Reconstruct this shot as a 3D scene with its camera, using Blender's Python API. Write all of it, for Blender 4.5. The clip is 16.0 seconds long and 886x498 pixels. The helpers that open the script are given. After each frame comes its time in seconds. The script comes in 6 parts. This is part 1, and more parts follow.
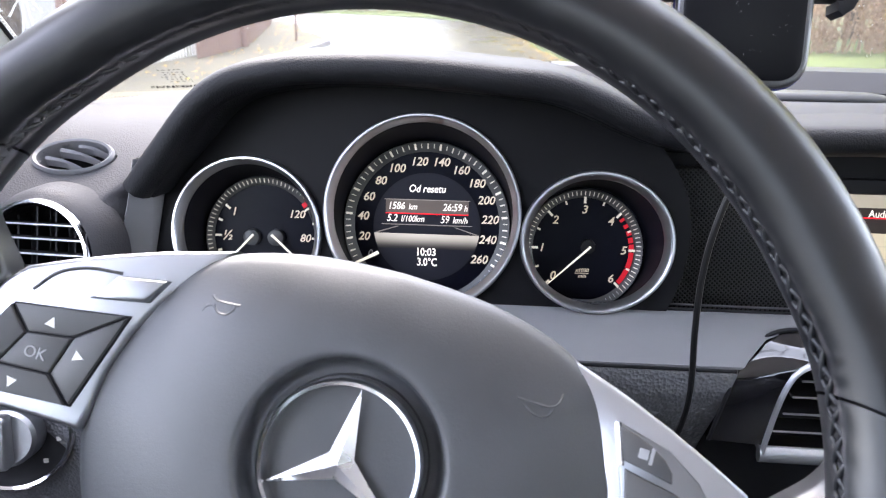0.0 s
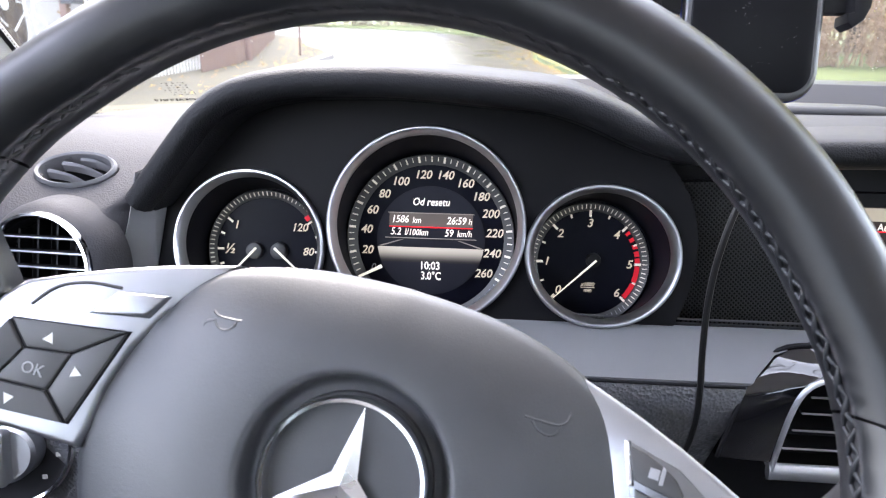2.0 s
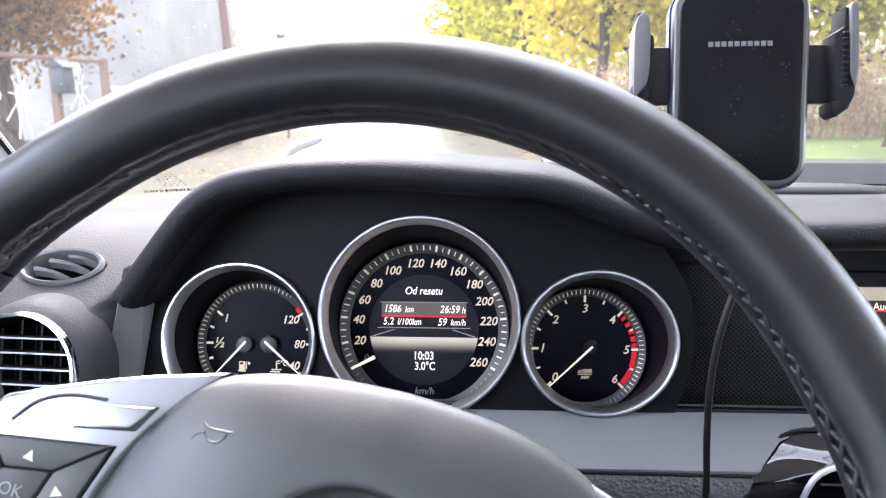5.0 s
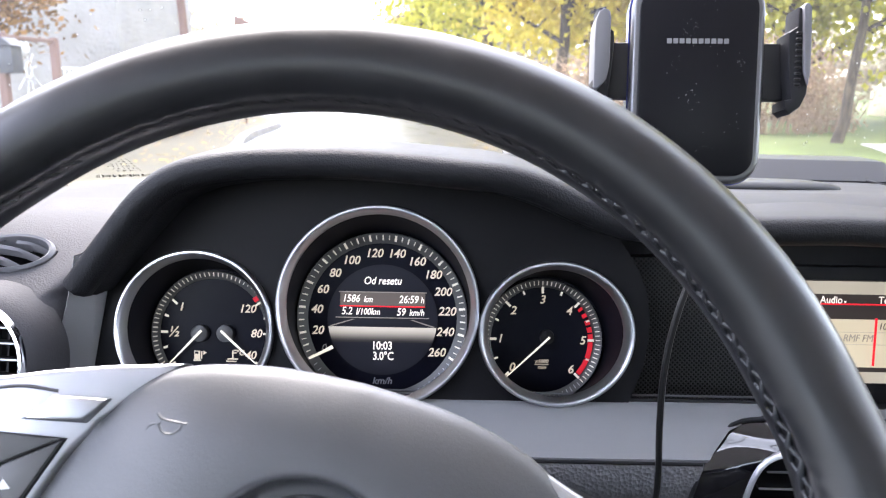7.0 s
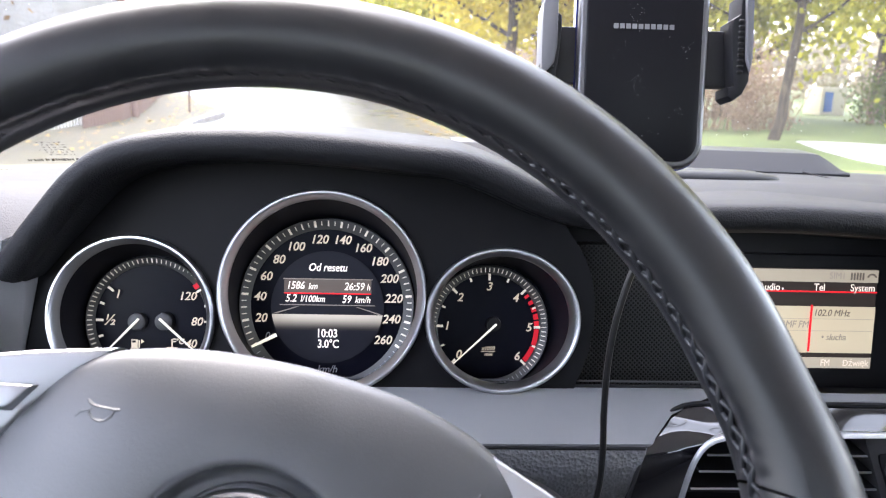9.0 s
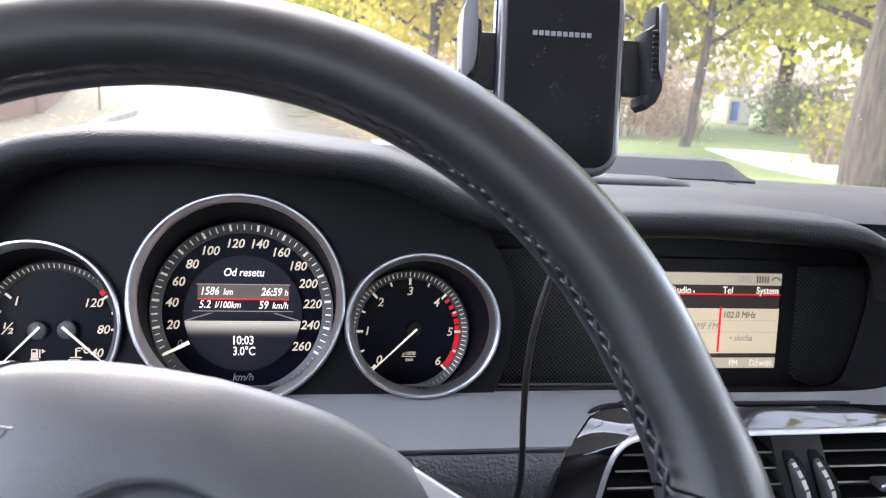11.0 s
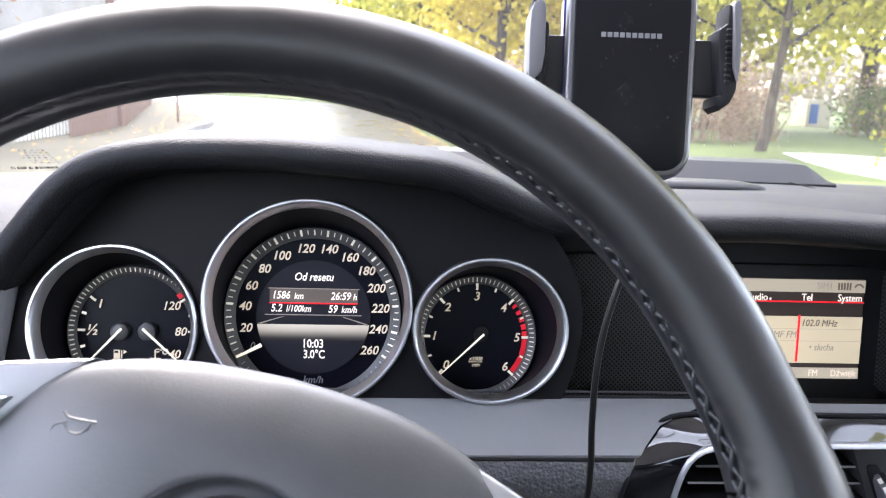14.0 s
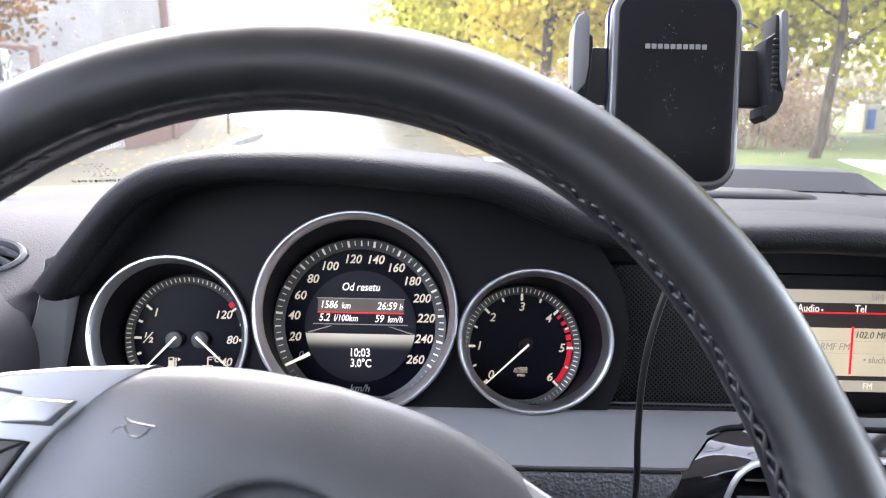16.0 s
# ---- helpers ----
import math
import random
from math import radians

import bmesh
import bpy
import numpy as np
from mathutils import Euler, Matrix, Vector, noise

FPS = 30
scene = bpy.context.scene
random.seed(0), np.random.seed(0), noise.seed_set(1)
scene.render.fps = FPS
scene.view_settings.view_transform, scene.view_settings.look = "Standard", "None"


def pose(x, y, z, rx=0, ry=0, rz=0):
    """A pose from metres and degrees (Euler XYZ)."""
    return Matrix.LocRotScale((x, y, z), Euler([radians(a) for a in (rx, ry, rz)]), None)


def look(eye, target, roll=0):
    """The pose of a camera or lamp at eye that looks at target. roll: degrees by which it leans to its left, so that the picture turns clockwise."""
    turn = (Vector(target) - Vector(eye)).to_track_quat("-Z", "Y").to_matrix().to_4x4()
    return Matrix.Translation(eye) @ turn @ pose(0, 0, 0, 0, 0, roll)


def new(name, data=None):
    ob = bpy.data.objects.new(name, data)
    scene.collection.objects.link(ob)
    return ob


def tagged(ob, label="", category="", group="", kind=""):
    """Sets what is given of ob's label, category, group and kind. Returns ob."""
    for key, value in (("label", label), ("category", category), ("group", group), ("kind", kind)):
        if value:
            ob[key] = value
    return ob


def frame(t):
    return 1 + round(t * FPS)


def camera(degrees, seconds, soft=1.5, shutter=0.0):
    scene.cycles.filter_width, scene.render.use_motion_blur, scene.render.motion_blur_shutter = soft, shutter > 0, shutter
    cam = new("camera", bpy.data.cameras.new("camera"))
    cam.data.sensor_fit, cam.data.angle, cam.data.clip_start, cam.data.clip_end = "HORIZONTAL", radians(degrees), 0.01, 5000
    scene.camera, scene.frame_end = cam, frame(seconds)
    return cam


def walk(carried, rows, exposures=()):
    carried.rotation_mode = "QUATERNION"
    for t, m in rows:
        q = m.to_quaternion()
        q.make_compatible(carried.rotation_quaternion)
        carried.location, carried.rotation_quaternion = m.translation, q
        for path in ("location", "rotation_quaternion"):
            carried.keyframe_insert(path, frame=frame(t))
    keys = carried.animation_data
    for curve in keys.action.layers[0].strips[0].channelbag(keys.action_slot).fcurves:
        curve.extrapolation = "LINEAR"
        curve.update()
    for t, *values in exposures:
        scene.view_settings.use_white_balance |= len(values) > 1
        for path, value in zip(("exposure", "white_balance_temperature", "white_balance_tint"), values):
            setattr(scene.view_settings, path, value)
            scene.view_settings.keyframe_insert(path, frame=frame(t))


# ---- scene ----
# The camera, hand-held behind the steering wheel: x to the right, y ahead, z up from the ground.
cam = camera(60.5, 16.0, soft=1.1)
cam.data.dof.use_dof = True
cam.data.dof.focus_distance = 0.44
cam.data.dof.aperture_fstop = 19.0
PATH = [
    (0, pose(0.0606, -0.5397, 1.0802, 71.62, -0.50, 5.22)),
    (0.5, pose(0.0610, -0.5389, 1.0803, 71.59, -0.67, 4.76)),
    (1, pose(0.0612, -0.5406, 1.0805, 71.69, -0.78, 4.54)),
    (1.5, pose(0.0610, -0.5393, 1.0797, 71.88, -0.83, 4.41)),
    (2, pose(0.0593, -0.5349, 1.0791, 72.60, -0.48, 5.44)),
    (2.5, pose(0.0593, -0.5390, 1.0828, 74.05, 0.64, 8.72)),
    (3, pose(0.0600, -0.5426, 1.0842, 75.37, 1.53, 11.80)),
    (3.5, pose(0.0603, -0.5428, 1.0842, 76.54, 1.95, 13.00)),
    (4, pose(0.0599, -0.5357, 1.0827, 77.56, 1.67, 10.60)),
    (4.5, pose(0.0572, -0.5272, 1.0847, 78.25, 1.29, 6.92)),
    (4.7, pose(0.0564, -0.5272, 1.0855, 78.40, 1.08, 5.62)),
    (7, pose(0.0559, -0.5272, 1.0869, 77.54, -0.63, 1.44)),
    (7.5, pose(0.0559, -0.5259, 1.0845, 76.99, -0.97, 0.59)),
    (8, pose(0.0560, -0.5253, 1.0839, 76.61, -1.26, -0.20)),
    (8.5, pose(0.0559, -0.5246, 1.0833, 76.63, -1.50, -1.14)),
    (9, pose(0.0567, -0.5232, 1.0817, 77.05, -1.70, -2.36)),
    (9.5, pose(0.0568, -0.5227, 1.0821, 77.65, -1.97, -3.76)),
    (10, pose(0.0581, -0.5211, 1.0832, 77.97, -2.23, -5.23)),
    (12.3, pose(0.0577, -0.5148, 1.0782, 76.72, -3.72, -9.99)),
    (12.5, pose(0.0568, -0.5140, 1.0778, 76.76, -3.68, -9.87)),
    (13, pose(0.0571, -0.5159, 1.0792, 76.85, -3.53, -9.03)),
    (13.5, pose(0.0573, -0.5174, 1.0779, 77.20, -3.00, -6.87)),
    (14, pose(0.0580, -0.5196, 1.0804, 77.84, -1.97, -3.16)),
    (14.5, pose(0.0592, -0.5230, 1.0841, 78.42, -0.96, 0.38)),
    (15, pose(0.0591, -0.5239, 1.0837, 78.58, -0.68, 1.49)),
    (15.5, pose(0.0581, -0.5228, 1.0833, 78.58, -0.82, 1.01)),
    (16, pose(0.0582, -0.5247, 1.0823, 78.46, -1.24, 0.20)),
]
walk(cam, PATH, exposures=[(0, 3.79, 6500, 17), (16, 3.79, 6500, 17)])

# ---- light ----
world = bpy.data.worlds.new("sky")
scene.world = world
world.use_nodes = True
wn = world.node_tree.nodes
sky = wn.new("ShaderNodeTexSky")
sky.sky_type = "NISHITA"
sky.sun_disc = False
sky.sun_elevation = radians(55)
sky.sun_rotation = radians(-29)
sky.air_density, sky.dust_density, sky.ozone_density = 1.0, 2.5, 1.0
# thin even cloud over the whole sky
cloud = wn.new("ShaderNodeMix")
cloud.data_type, cloud.blend_type = "RGBA", "ADD"
cloud.inputs["Factor"].default_value = 1.0
cloud.inputs["B"].default_value = (3.3, 3.3, 3.35, 1)
world.node_tree.links.new(sky.outputs[0], cloud.inputs["A"])
world.node_tree.links.new(cloud.outputs["Result"], wn["Background"].inputs[0])
wn["Background"].inputs[1].default_value = 0.12
sun_data = bpy.data.lights.new("sun", "SUN")
sun_data.energy, sun_data.angle, sun_data.color = 0.35, radians(18), (1.0, 0.98, 0.95)
sun = new("sun", sun_data)
sun.matrix_world = look((-2.78, 5.02, 9.2), (0, 0, 1.0))


# ---- materials ----
def mat(name, color, rough=0.5, metal=0.0, vary=0.12, scale=40.0, bump=0.0, grain=900.0, coat=0.0, fine=0.5, spec=0.5, wear=0.15):
    """Noise at two scales in colour and roughness, and a fine relief."""
    m = bpy.data.materials.new(name)
    m.use_nodes = True
    n, l = m.node_tree.nodes, m.node_tree.links
    b = n["Principled BSDF"]
    co = n.new("ShaderNodeTexCoord")
    big = n.new("ShaderNodeTexNoise")
    big.inputs["Scale"].default_value = scale
    big.inputs["Detail"].default_value = 6
    l.new(co.outputs["Object"], big.inputs["Vector"])
    ramp = n.new("ShaderNodeMix")
    ramp.data_type = "RGBA"
    ramp.inputs["A"].default_value = (*[max(0, c * (1 - vary)) for c in color], 1)
    ramp.inputs["B"].default_value = (*[min(1, c * (1 + vary)) for c in color], 1)
    l.new(big.outputs["Fac"], ramp.inputs["Factor"])
    l.new(ramp.outputs["Result"], b.inputs["Base Color"])
    rr = n.new("ShaderNodeMapRange")
    rr.inputs["To Min"].default_value = max(0.02, rough * (1 - wear))
    rr.inputs["To Max"].default_value = min(1.0, rough * (1 + wear))
    l.new(big.outputs["Fac"], rr.inputs["Value"])
    l.new(rr.outputs["Result"], b.inputs["Roughness"])
    b.inputs["Metallic"].default_value = metal
    b.inputs["Coat Weight"].default_value = coat
    b.inputs["Coat Roughness"].default_value = 0.03
    b.inputs["Specular IOR Level"].default_value = spec
    if bump:
        g = n.new("ShaderNodeTexVoronoi")
        g.inputs["Scale"].default_value = grain
        f = n.new("ShaderNodeTexNoise")
        f.inputs["Scale"].default_value = grain * 0.35
        f.inputs["Detail"].default_value = 4
        mixv = n.new("ShaderNodeMath")
        mixv.operation = "MULTIPLY_ADD"
        mixv.inputs[1].default_value = fine
        l.new(co.outputs["Object"], g.inputs["Vector"])
        l.new(co.outputs["Object"], f.inputs["Vector"])
        l.new(g.outputs["Distance"], mixv.inputs[0])
        l.new(f.outputs["Fac"], mixv.inputs[2])
        bp = n.new("ShaderNodeBump")
        bp.inputs["Strength"].default_value = bump
        bp.inputs["Distance"].default_value = 0.5 / grain
        l.new(mixv.outputs[0], bp.inputs["Height"])
        l.new(bp.outputs["Normal"], b.inputs["Normal"])
    return m


def glow(name, color, strength):
    m = bpy.data.materials.new(name)
    m.use_nodes = True
    b = m.node_tree.nodes["Principled BSDF"]
    b.inputs["Base Color"].default_value = (*color, 1)
    b.inputs["Roughness"].default_value = 0.5
    b.inputs["Emission Color"].default_value = (*color, 1)
    b.inputs["Emission Strength"].default_value = strength * 0.72
    b.inputs["Specular IOR Level"].default_value = 0.2
    return m


def fading(name, light, dark, z0, z1, strength):
    """A lit display field that fades from height z0 to height z1."""
    m = glow(name, light, strength)
    n, l = m.node_tree.nodes, m.node_tree.links
    co, xyz = n.new("ShaderNodeTexCoord"), n.new("ShaderNodeSeparateXYZ")
    l.new(co.outputs["Object"], xyz.inputs[0])
    mr = n.new("ShaderNodeMapRange")
    mr.interpolation_type = "SMOOTHSTEP"
    mr.inputs["From Min"].default_value, mr.inputs["From Max"].default_value = z0, z1
    l.new(xyz.outputs["Z"], mr.inputs["Value"])
    mx = n.new("ShaderNodeMix")
    mx.data_type = "RGBA"
    mx.inputs["A"].default_value, mx.inputs["B"].default_value = (*light, 1), (*dark, 1)
    l.new(mr.outputs["Result"], mx.inputs["Factor"])
    b = n["Principled BSDF"]
    l.new(mx.outputs["Result"], b.inputs["Base Color"])
    l.new(mx.outputs["Result"], b.inputs["Emission Color"])
    return m


def perforated(name, color, pitch):
    """Black cloth-like panel with a fine grid of round holes."""
    m = bpy.data.materials.new(name)
    m.use_nodes = True
    n, l = m.node_tree.nodes, m.node_tree.links
    b = n["Principled BSDF"]
    co = n.new("ShaderNodeTexCoord")
    mp = n.new("ShaderNodeMapping")
    mp.inputs["Rotation"].default_value = (0, radians(45), 0)
    mp.inputs["Scale"].default_value = (1, 0, 1)
    v = n.new("ShaderNodeTexVoronoi")
    v.voronoi_dimensions = "3D"
    v.inputs["Randomness"].default_value = 0.0
    v.inputs["Scale"].default_value = 1 / pitch
    l.new(co.outputs["Object"], mp.inputs["Vector"])
    l.new(mp.outputs["Vector"], v.inputs["Vector"])
    st = n.new("ShaderNodeMapRange")
    st.inputs["From Min"].default_value, st.inputs["From Max"].default_value = 0.28, 0.4
    l.new(v.outputs["Distance"], st.inputs["Value"])
    mx = n.new("ShaderNodeMix")
    mx.data_type = "RGBA"
    mx.inputs["A"].default_value = (0.002, 0.002, 0.002, 1)
    mx.inputs["B"].default_value = (*color, 1)
    l.new(st.outputs["Result"], mx.inputs["Factor"])
    l.new(mx.outputs["Result"], b.inputs["Base Color"])
    b.inputs["Roughness"].default_value = 0.55
    b.inputs["Specular IOR Level"].default_value = 0.18
    bp = n.new("ShaderNodeBump")
    bp.inputs["Strength"].default_value = 0.8
    bp.inputs["Distance"].default_value = 0.0006
    l.new(st.outputs["Result"], bp.inputs["Height"])
    l.new(bp.outputs["Normal"], b.inputs["Normal"])
    return m


def ribbed(name, color, pitch):
    """Woven pillar cloth with fine ribs running along x and y."""
    m = mat(name, color, 0.9, vary=0.08, scale=60)
    n, l = m.node_tree.nodes, m.node_tree.links
    co = n.new("ShaderNodeTexCoord")
    w = n.new("ShaderNodeTexWave")
    w.bands_direction = "Z"
    w.inputs["Scale"].default_value = 0.314 / pitch
    w.inputs["Distortion"].default_value = 0.6
    w.inputs["Detail"].default_value = 2
    l.new(co.outputs["Object"], w.inputs["Vector"])
    bp = n.new("ShaderNodeBump")
    bp.inputs["Strength"].default_value = 0.45
    bp.inputs["Distance"].default_value = 0.0008
    l.new(w.outputs["Fac"], bp.inputs["Height"])
    l.new(bp.outputs["Normal"], n["Principled BSDF"].inputs["Normal"])
    return m


def leafy(name, dark, light):
    m = bpy.data.materials.new(name)
    m.use_nodes = True
    n, l = m.node_tree.nodes, m.node_tree.links
    b = n["Principled BSDF"]
    geo = n.new("ShaderNodeNewGeometry")
    ramp = n.new("ShaderNodeMix")
    ramp.data_type = "RGBA"
    ramp.inputs["A"].default_value = (*dark, 1)
    ramp.inputs["B"].default_value = (*light, 1)
    l.new(geo.outputs["Random Per Island"], ramp.inputs["Factor"])
    l.new(ramp.outputs["Result"], b.inputs["Base Color"])
    b.inputs["Roughness"].default_value = 0.6
    tr = n.new("ShaderNodeBsdfTranslucent")
    l.new(ramp.outputs["Result"], tr.inputs["Color"])
    mx = n.new("ShaderNodeMixShader")
    mx.inputs[0].default_value = 0.5
    l.new(b.outputs[0], mx.inputs[1])
    l.new(tr.outputs[0], mx.inputs[2])
    l.new(mx.outputs[0], n["Material Output"].inputs["Surface"])
    return m


def wet_asphalt():
    m = mat("wet_asphalt", (0.034, 0.034, 0.036), 0.30, vary=0.35, scale=0.9, bump=0.22, grain=90, spec=0.3, wear=0.4)
    return m


def bark():
    """Furrowed bark: ridges drawn out along the trunk."""
    m = mat("bark", (0.066, 0.050, 0.034), 0.9, vary=0.45, scale=5)
    n, l = m.node_tree.nodes, m.node_tree.links
    b = n["Principled BSDF"]
    co, mp, no = n.new("ShaderNodeTexCoord"), n.new("ShaderNodeMapping"), n.new("ShaderNodeTexNoise")
    mp.inputs["Scale"].default_value = (1, 1, 0.13)
    no.inputs["Scale"].default_value, no.inputs["Detail"].default_value = 22, 6
    l.new(co.outputs["Object"], mp.inputs["Vector"])
    l.new(mp.outputs["Vector"], no.inputs["Vector"])
    mx, fac = n.new("ShaderNodeMix"), n.new("ShaderNodeMapRange")
    mx.data_type, mx.blend_type = "RGBA", "MULTIPLY"
    fac.inputs["From Min"].default_value, fac.inputs["From Max"].default_value = 0.40, 0.60
    l.new(no.outputs["Fac"], fac.inputs["Value"])
    old = b.inputs["Base Color"].links[0].from_socket
    grey = n.new("ShaderNodeMix")
    grey.data_type = "RGBA"
    grey.inputs["A"].default_value, grey.inputs["B"].default_value = (0.45, 0.42, 0.40, 1), (1.25, 1.2, 1.1, 1)
    l.new(fac.outputs["Result"], grey.inputs["Factor"])
    mx.inputs["Factor"].default_value = 1.0
    l.new(old, mx.inputs["A"])
    l.new(grey.outputs["Result"], mx.inputs["B"])
    l.new(mx.outputs["Result"], b.inputs["Base Color"])
    bp = n.new("ShaderNodeBump")
    bp.inputs["Strength"].default_value, bp.inputs["Distance"].default_value = 1.0, 0.03
    l.new(no.outputs["Fac"], bp.inputs["Height"])
    l.new(bp.outputs["Normal"], b.inputs["Normal"])
    return m


LEATHER = mat("black_leather", (0.0085, 0.0091, 0.0108), 0.34, vary=0.3, scale=60, bump=0.06, grain=1300, spec=0.62, wear=0.35)
LEATHER_LOW = mat("smooth_leather", (0.0155, 0.0163, 0.0182), 0.34, vary=0.3, scale=50, bump=0.05, grain=1500, spec=0.75, wear=0.35)
STITCH = mat("dark_thread", (0.014, 0.0150, 0.0175), 0.42, vary=0.3, scale=120, bump=0.3, grain=2500)
PAD = mat("airbag_plastic", (0.058, 0.0595, 0.063), 0.43, vary=0.28, scale=30, bump=0.3, grain=2300, spec=0.6, wear=0.3)
SILVER = mat("satin_silver", (0.52, 0.53, 0.56), 0.36, metal=1.0, vary=0.05, scale=30)
CHROME = mat("polished_chrome", (0.82, 0.83, 0.85), 0.10, metal=1.0, vary=0.03, scale=60)
SATIN = mat("satin_chrome", (0.60, 0.61, 0.63), 0.33, metal=1.0, vary=0.04, scale=60)
DIMSILVER = mat("dim_silver", (0.30, 0.31, 0.33), 0.38, metal=1.0, vary=0.05, scale=30)
FRAMESATIN = mat("satin_frame", (0.66, 0.67, 0.69), 0.36, metal=0.75, vary=0.05, scale=60)
STAR = mat("brushed_star", (0.80, 0.81, 0.83), 0.28, metal=1.0, vary=0.04, scale=60)
KEYCAP = mat("key_plastic", (0.072, 0.072, 0.073), 0.42, vary=0.12, scale=70, bump=0.05, grain=2600)
BLACK = mat("matt_black_plastic", (0.0118, 0.0118, 0.0140), 0.55, vary=0.25, scale=60, bump=0.12, grain=1900, spec=0.22)
FACE = mat("dial_black", (0.0060, 0.0066, 0.0125), 0.3, vary=0.3, scale=30, spec=0.08)
TUBE = mat("dial_tube", (0.0050, 0.0055, 0.0095), 0.5, vary=0.2, scale=40, spec=0.15)
TICKBAND = mat("tick_band", (0.062, 0.063, 0.062), 0.42, vary=0.1, scale=40)
BROW = mat("brow_leatherette", (0.0100, 0.0105, 0.0122), 0.55, vary=0.22, scale=35, bump=0.42, grain=850, spec=0.20, fine=1.0)
DASH = mat("dash_soft_grey", (0.038, 0.038, 0.042), 0.60, vary=0.14, scale=14, bump=0.34, grain=800, spec=0.18, fine=1.0)
DASHTOP = mat("dash_top_grey", (0.021, 0.021, 0.0235), 0.6, vary=0.12, scale=14, bump=0.3, grain=1300, spec=0.22)
LEDGE = mat("ledge_grey", (0.172, 0.174, 0.182), 0.42, vary=0.08, scale=12, bump=0.08, grain=2600)
GRAINED = mat("grained_panel", (0.104, 0.106, 0.113), 0.46, vary=0.14, scale=20, bump=0.75, grain=430, fine=1.0)
DIVIDER = mat("divider_grey", (0.045, 0.045, 0.048), 0.5, vary=0.12, scale=60, bump=0.1, grain=2400)
GLOSS = mat("piano_black", (0.006, 0.006, 0.008), 0.05, vary=0.1, scale=10, coat=1.0)
PERF = perforated("perforated_black", (0.034, 0.034, 0.035), 0.0024)
CLOTH = ribbed("pillar_cloth", (0.43, 0.42, 0.40), 0.0017)
DARKCLOTH = mat("door_black", (0.006, 0.006, 0.008), 0.7, vary=0.2, scale=40, bump=0.3, grain=800, spec=0.08)
ROOFCLOTH = mat("roof_cloth", (0.30, 0.295, 0.285), 0.9, vary=0.06, scale=40, bump=0.2, grain=700)
RUBBER = mat("cable_rubber", (0.012, 0.012, 0.012), 0.38, vary=0.2, scale=80)
WHITE = mat("white_print", (0.75, 0.74, 0.70), 0.5, vary=0.04, scale=200)
GREYPRINT = mat("grey_print", (0.35, 0.35, 0.36), 0.5, vary=0.05, scale=200)
DIGIT = glow("lit_numeral", (0.66, 0.58, 0.45), 0.065)
TICK = glow("lit_tick", (0.72, 0.68, 0.58), 0.06)
RED = glow("red_zone", (0.62, 0.02, 0.035), 0.05)
NEEDLE = glow("needle_white", (0.85, 0.82, 0.70), 0.1)
LCDTEXT = glow("display_text", (0.86, 0.82, 0.74), 0.12)
LCDRED = glow("display_red", (0.75, 0.01, 0.02), 0.13)
LCDDARK = glow("display_dark", (0.012, 0.013, 0.02), 0.03)
LCDBAND = glow("display_band", (0.22, 0.20, 0.18), 0.09)
SCREENBG = glow("screen_cream", (0.56, 0.49, 0.34), 0.08)
SCREENGREY = glow("screen_grey", (0.40, 0.36, 0.28), 0.085)
SCREENDARK = glow("screen_dark", (0.035, 0.028, 0.025), 0.06)
SCREENTEXT = glow("screen_text", (0.14, 0.12, 0.10), 0.04)
SCREENLIGHT = glow("screen_light_text", (0.85, 0.80, 0.70), 0.12)
GRASS = mat("grass", (0.075, 0.105, 0.022), 0.9, vary=0.55, scale=1.5, bump=0.5, grain=25)
ASPHALT = wet_asphalt()
STREWN = mat("leaf_strewn_grass", (0.060, 0.052, 0.026), 0.9, vary=0.6, scale=2.2, bump=0.5, grain=25)
KERB = mat("kerb_concrete", (0.24, 0.23, 0.22), 0.7, vary=0.2, scale=5, bump=0.4, grain=80)
DRIVE = mat("pale_paving", (0.55, 0.54, 0.53), 0.6, vary=0.15, scale=2, bump=0.3, grain=40)
BARK = bark()
TWIG = mat("brown_twigs", (0.26, 0.18, 0.12), 0.9, vary=0.4, scale=6)
FENCE = mat("brown_fence", (0.15, 0.085, 0.065), 0.65, vary=0.25, scale=5, bump=0.3, grain=60)
FENCEWHITE = mat("white_enamel", (0.6, 0.6, 0.58), 0.4, vary=0.08, scale=20)
STONEWALL = mat("rough_plaster", (0.28, 0.27, 0.25), 0.9, vary=0.45, scale=0.9, bump=1.0, grain=14)
PALEWALL = mat("pale_plaster", (0.62, 0.58, 0.50), 0.85, vary=0.12, scale=1.5, bump=0.5, grain=30)
ROOFTILE = mat("roof_tile", (0.16, 0.07, 0.05), 0.8, vary=0.3, scale=4, bump=0.6, grain=25)
BOXGREY = mat("mailbox_grey", (0.05, 0.055, 0.065), 0.45, vary=0.2, scale=20)
BLUE = mat("blue_paint", (0.05, 0.14, 0.45), 0.5, vary=0.15, scale=3)
YELLOW_LEAF = leafy("yellow_leaves", (0.50, 0.40, 0.045), (0.80, 0.65, 0.09))
GREEN_LEAF = leafy("yellow_green_leaves", (0.30, 0.30, 0.025), (0.66, 0.60, 0.07))
SAPLING_LEAF = leafy("sapling_leaves", (0.17, 0.22, 0.03), (0.50, 0.46, 0.05))
DARK_LEAF = leafy("shrub_leaves", (0.07, 0.11, 0.03), (0.18, 0.22, 0.05))
RUST_LEAF = leafy("rusty_conifer", (0.09, 0.055, 0.02), (0.32, 0.17, 0.05))
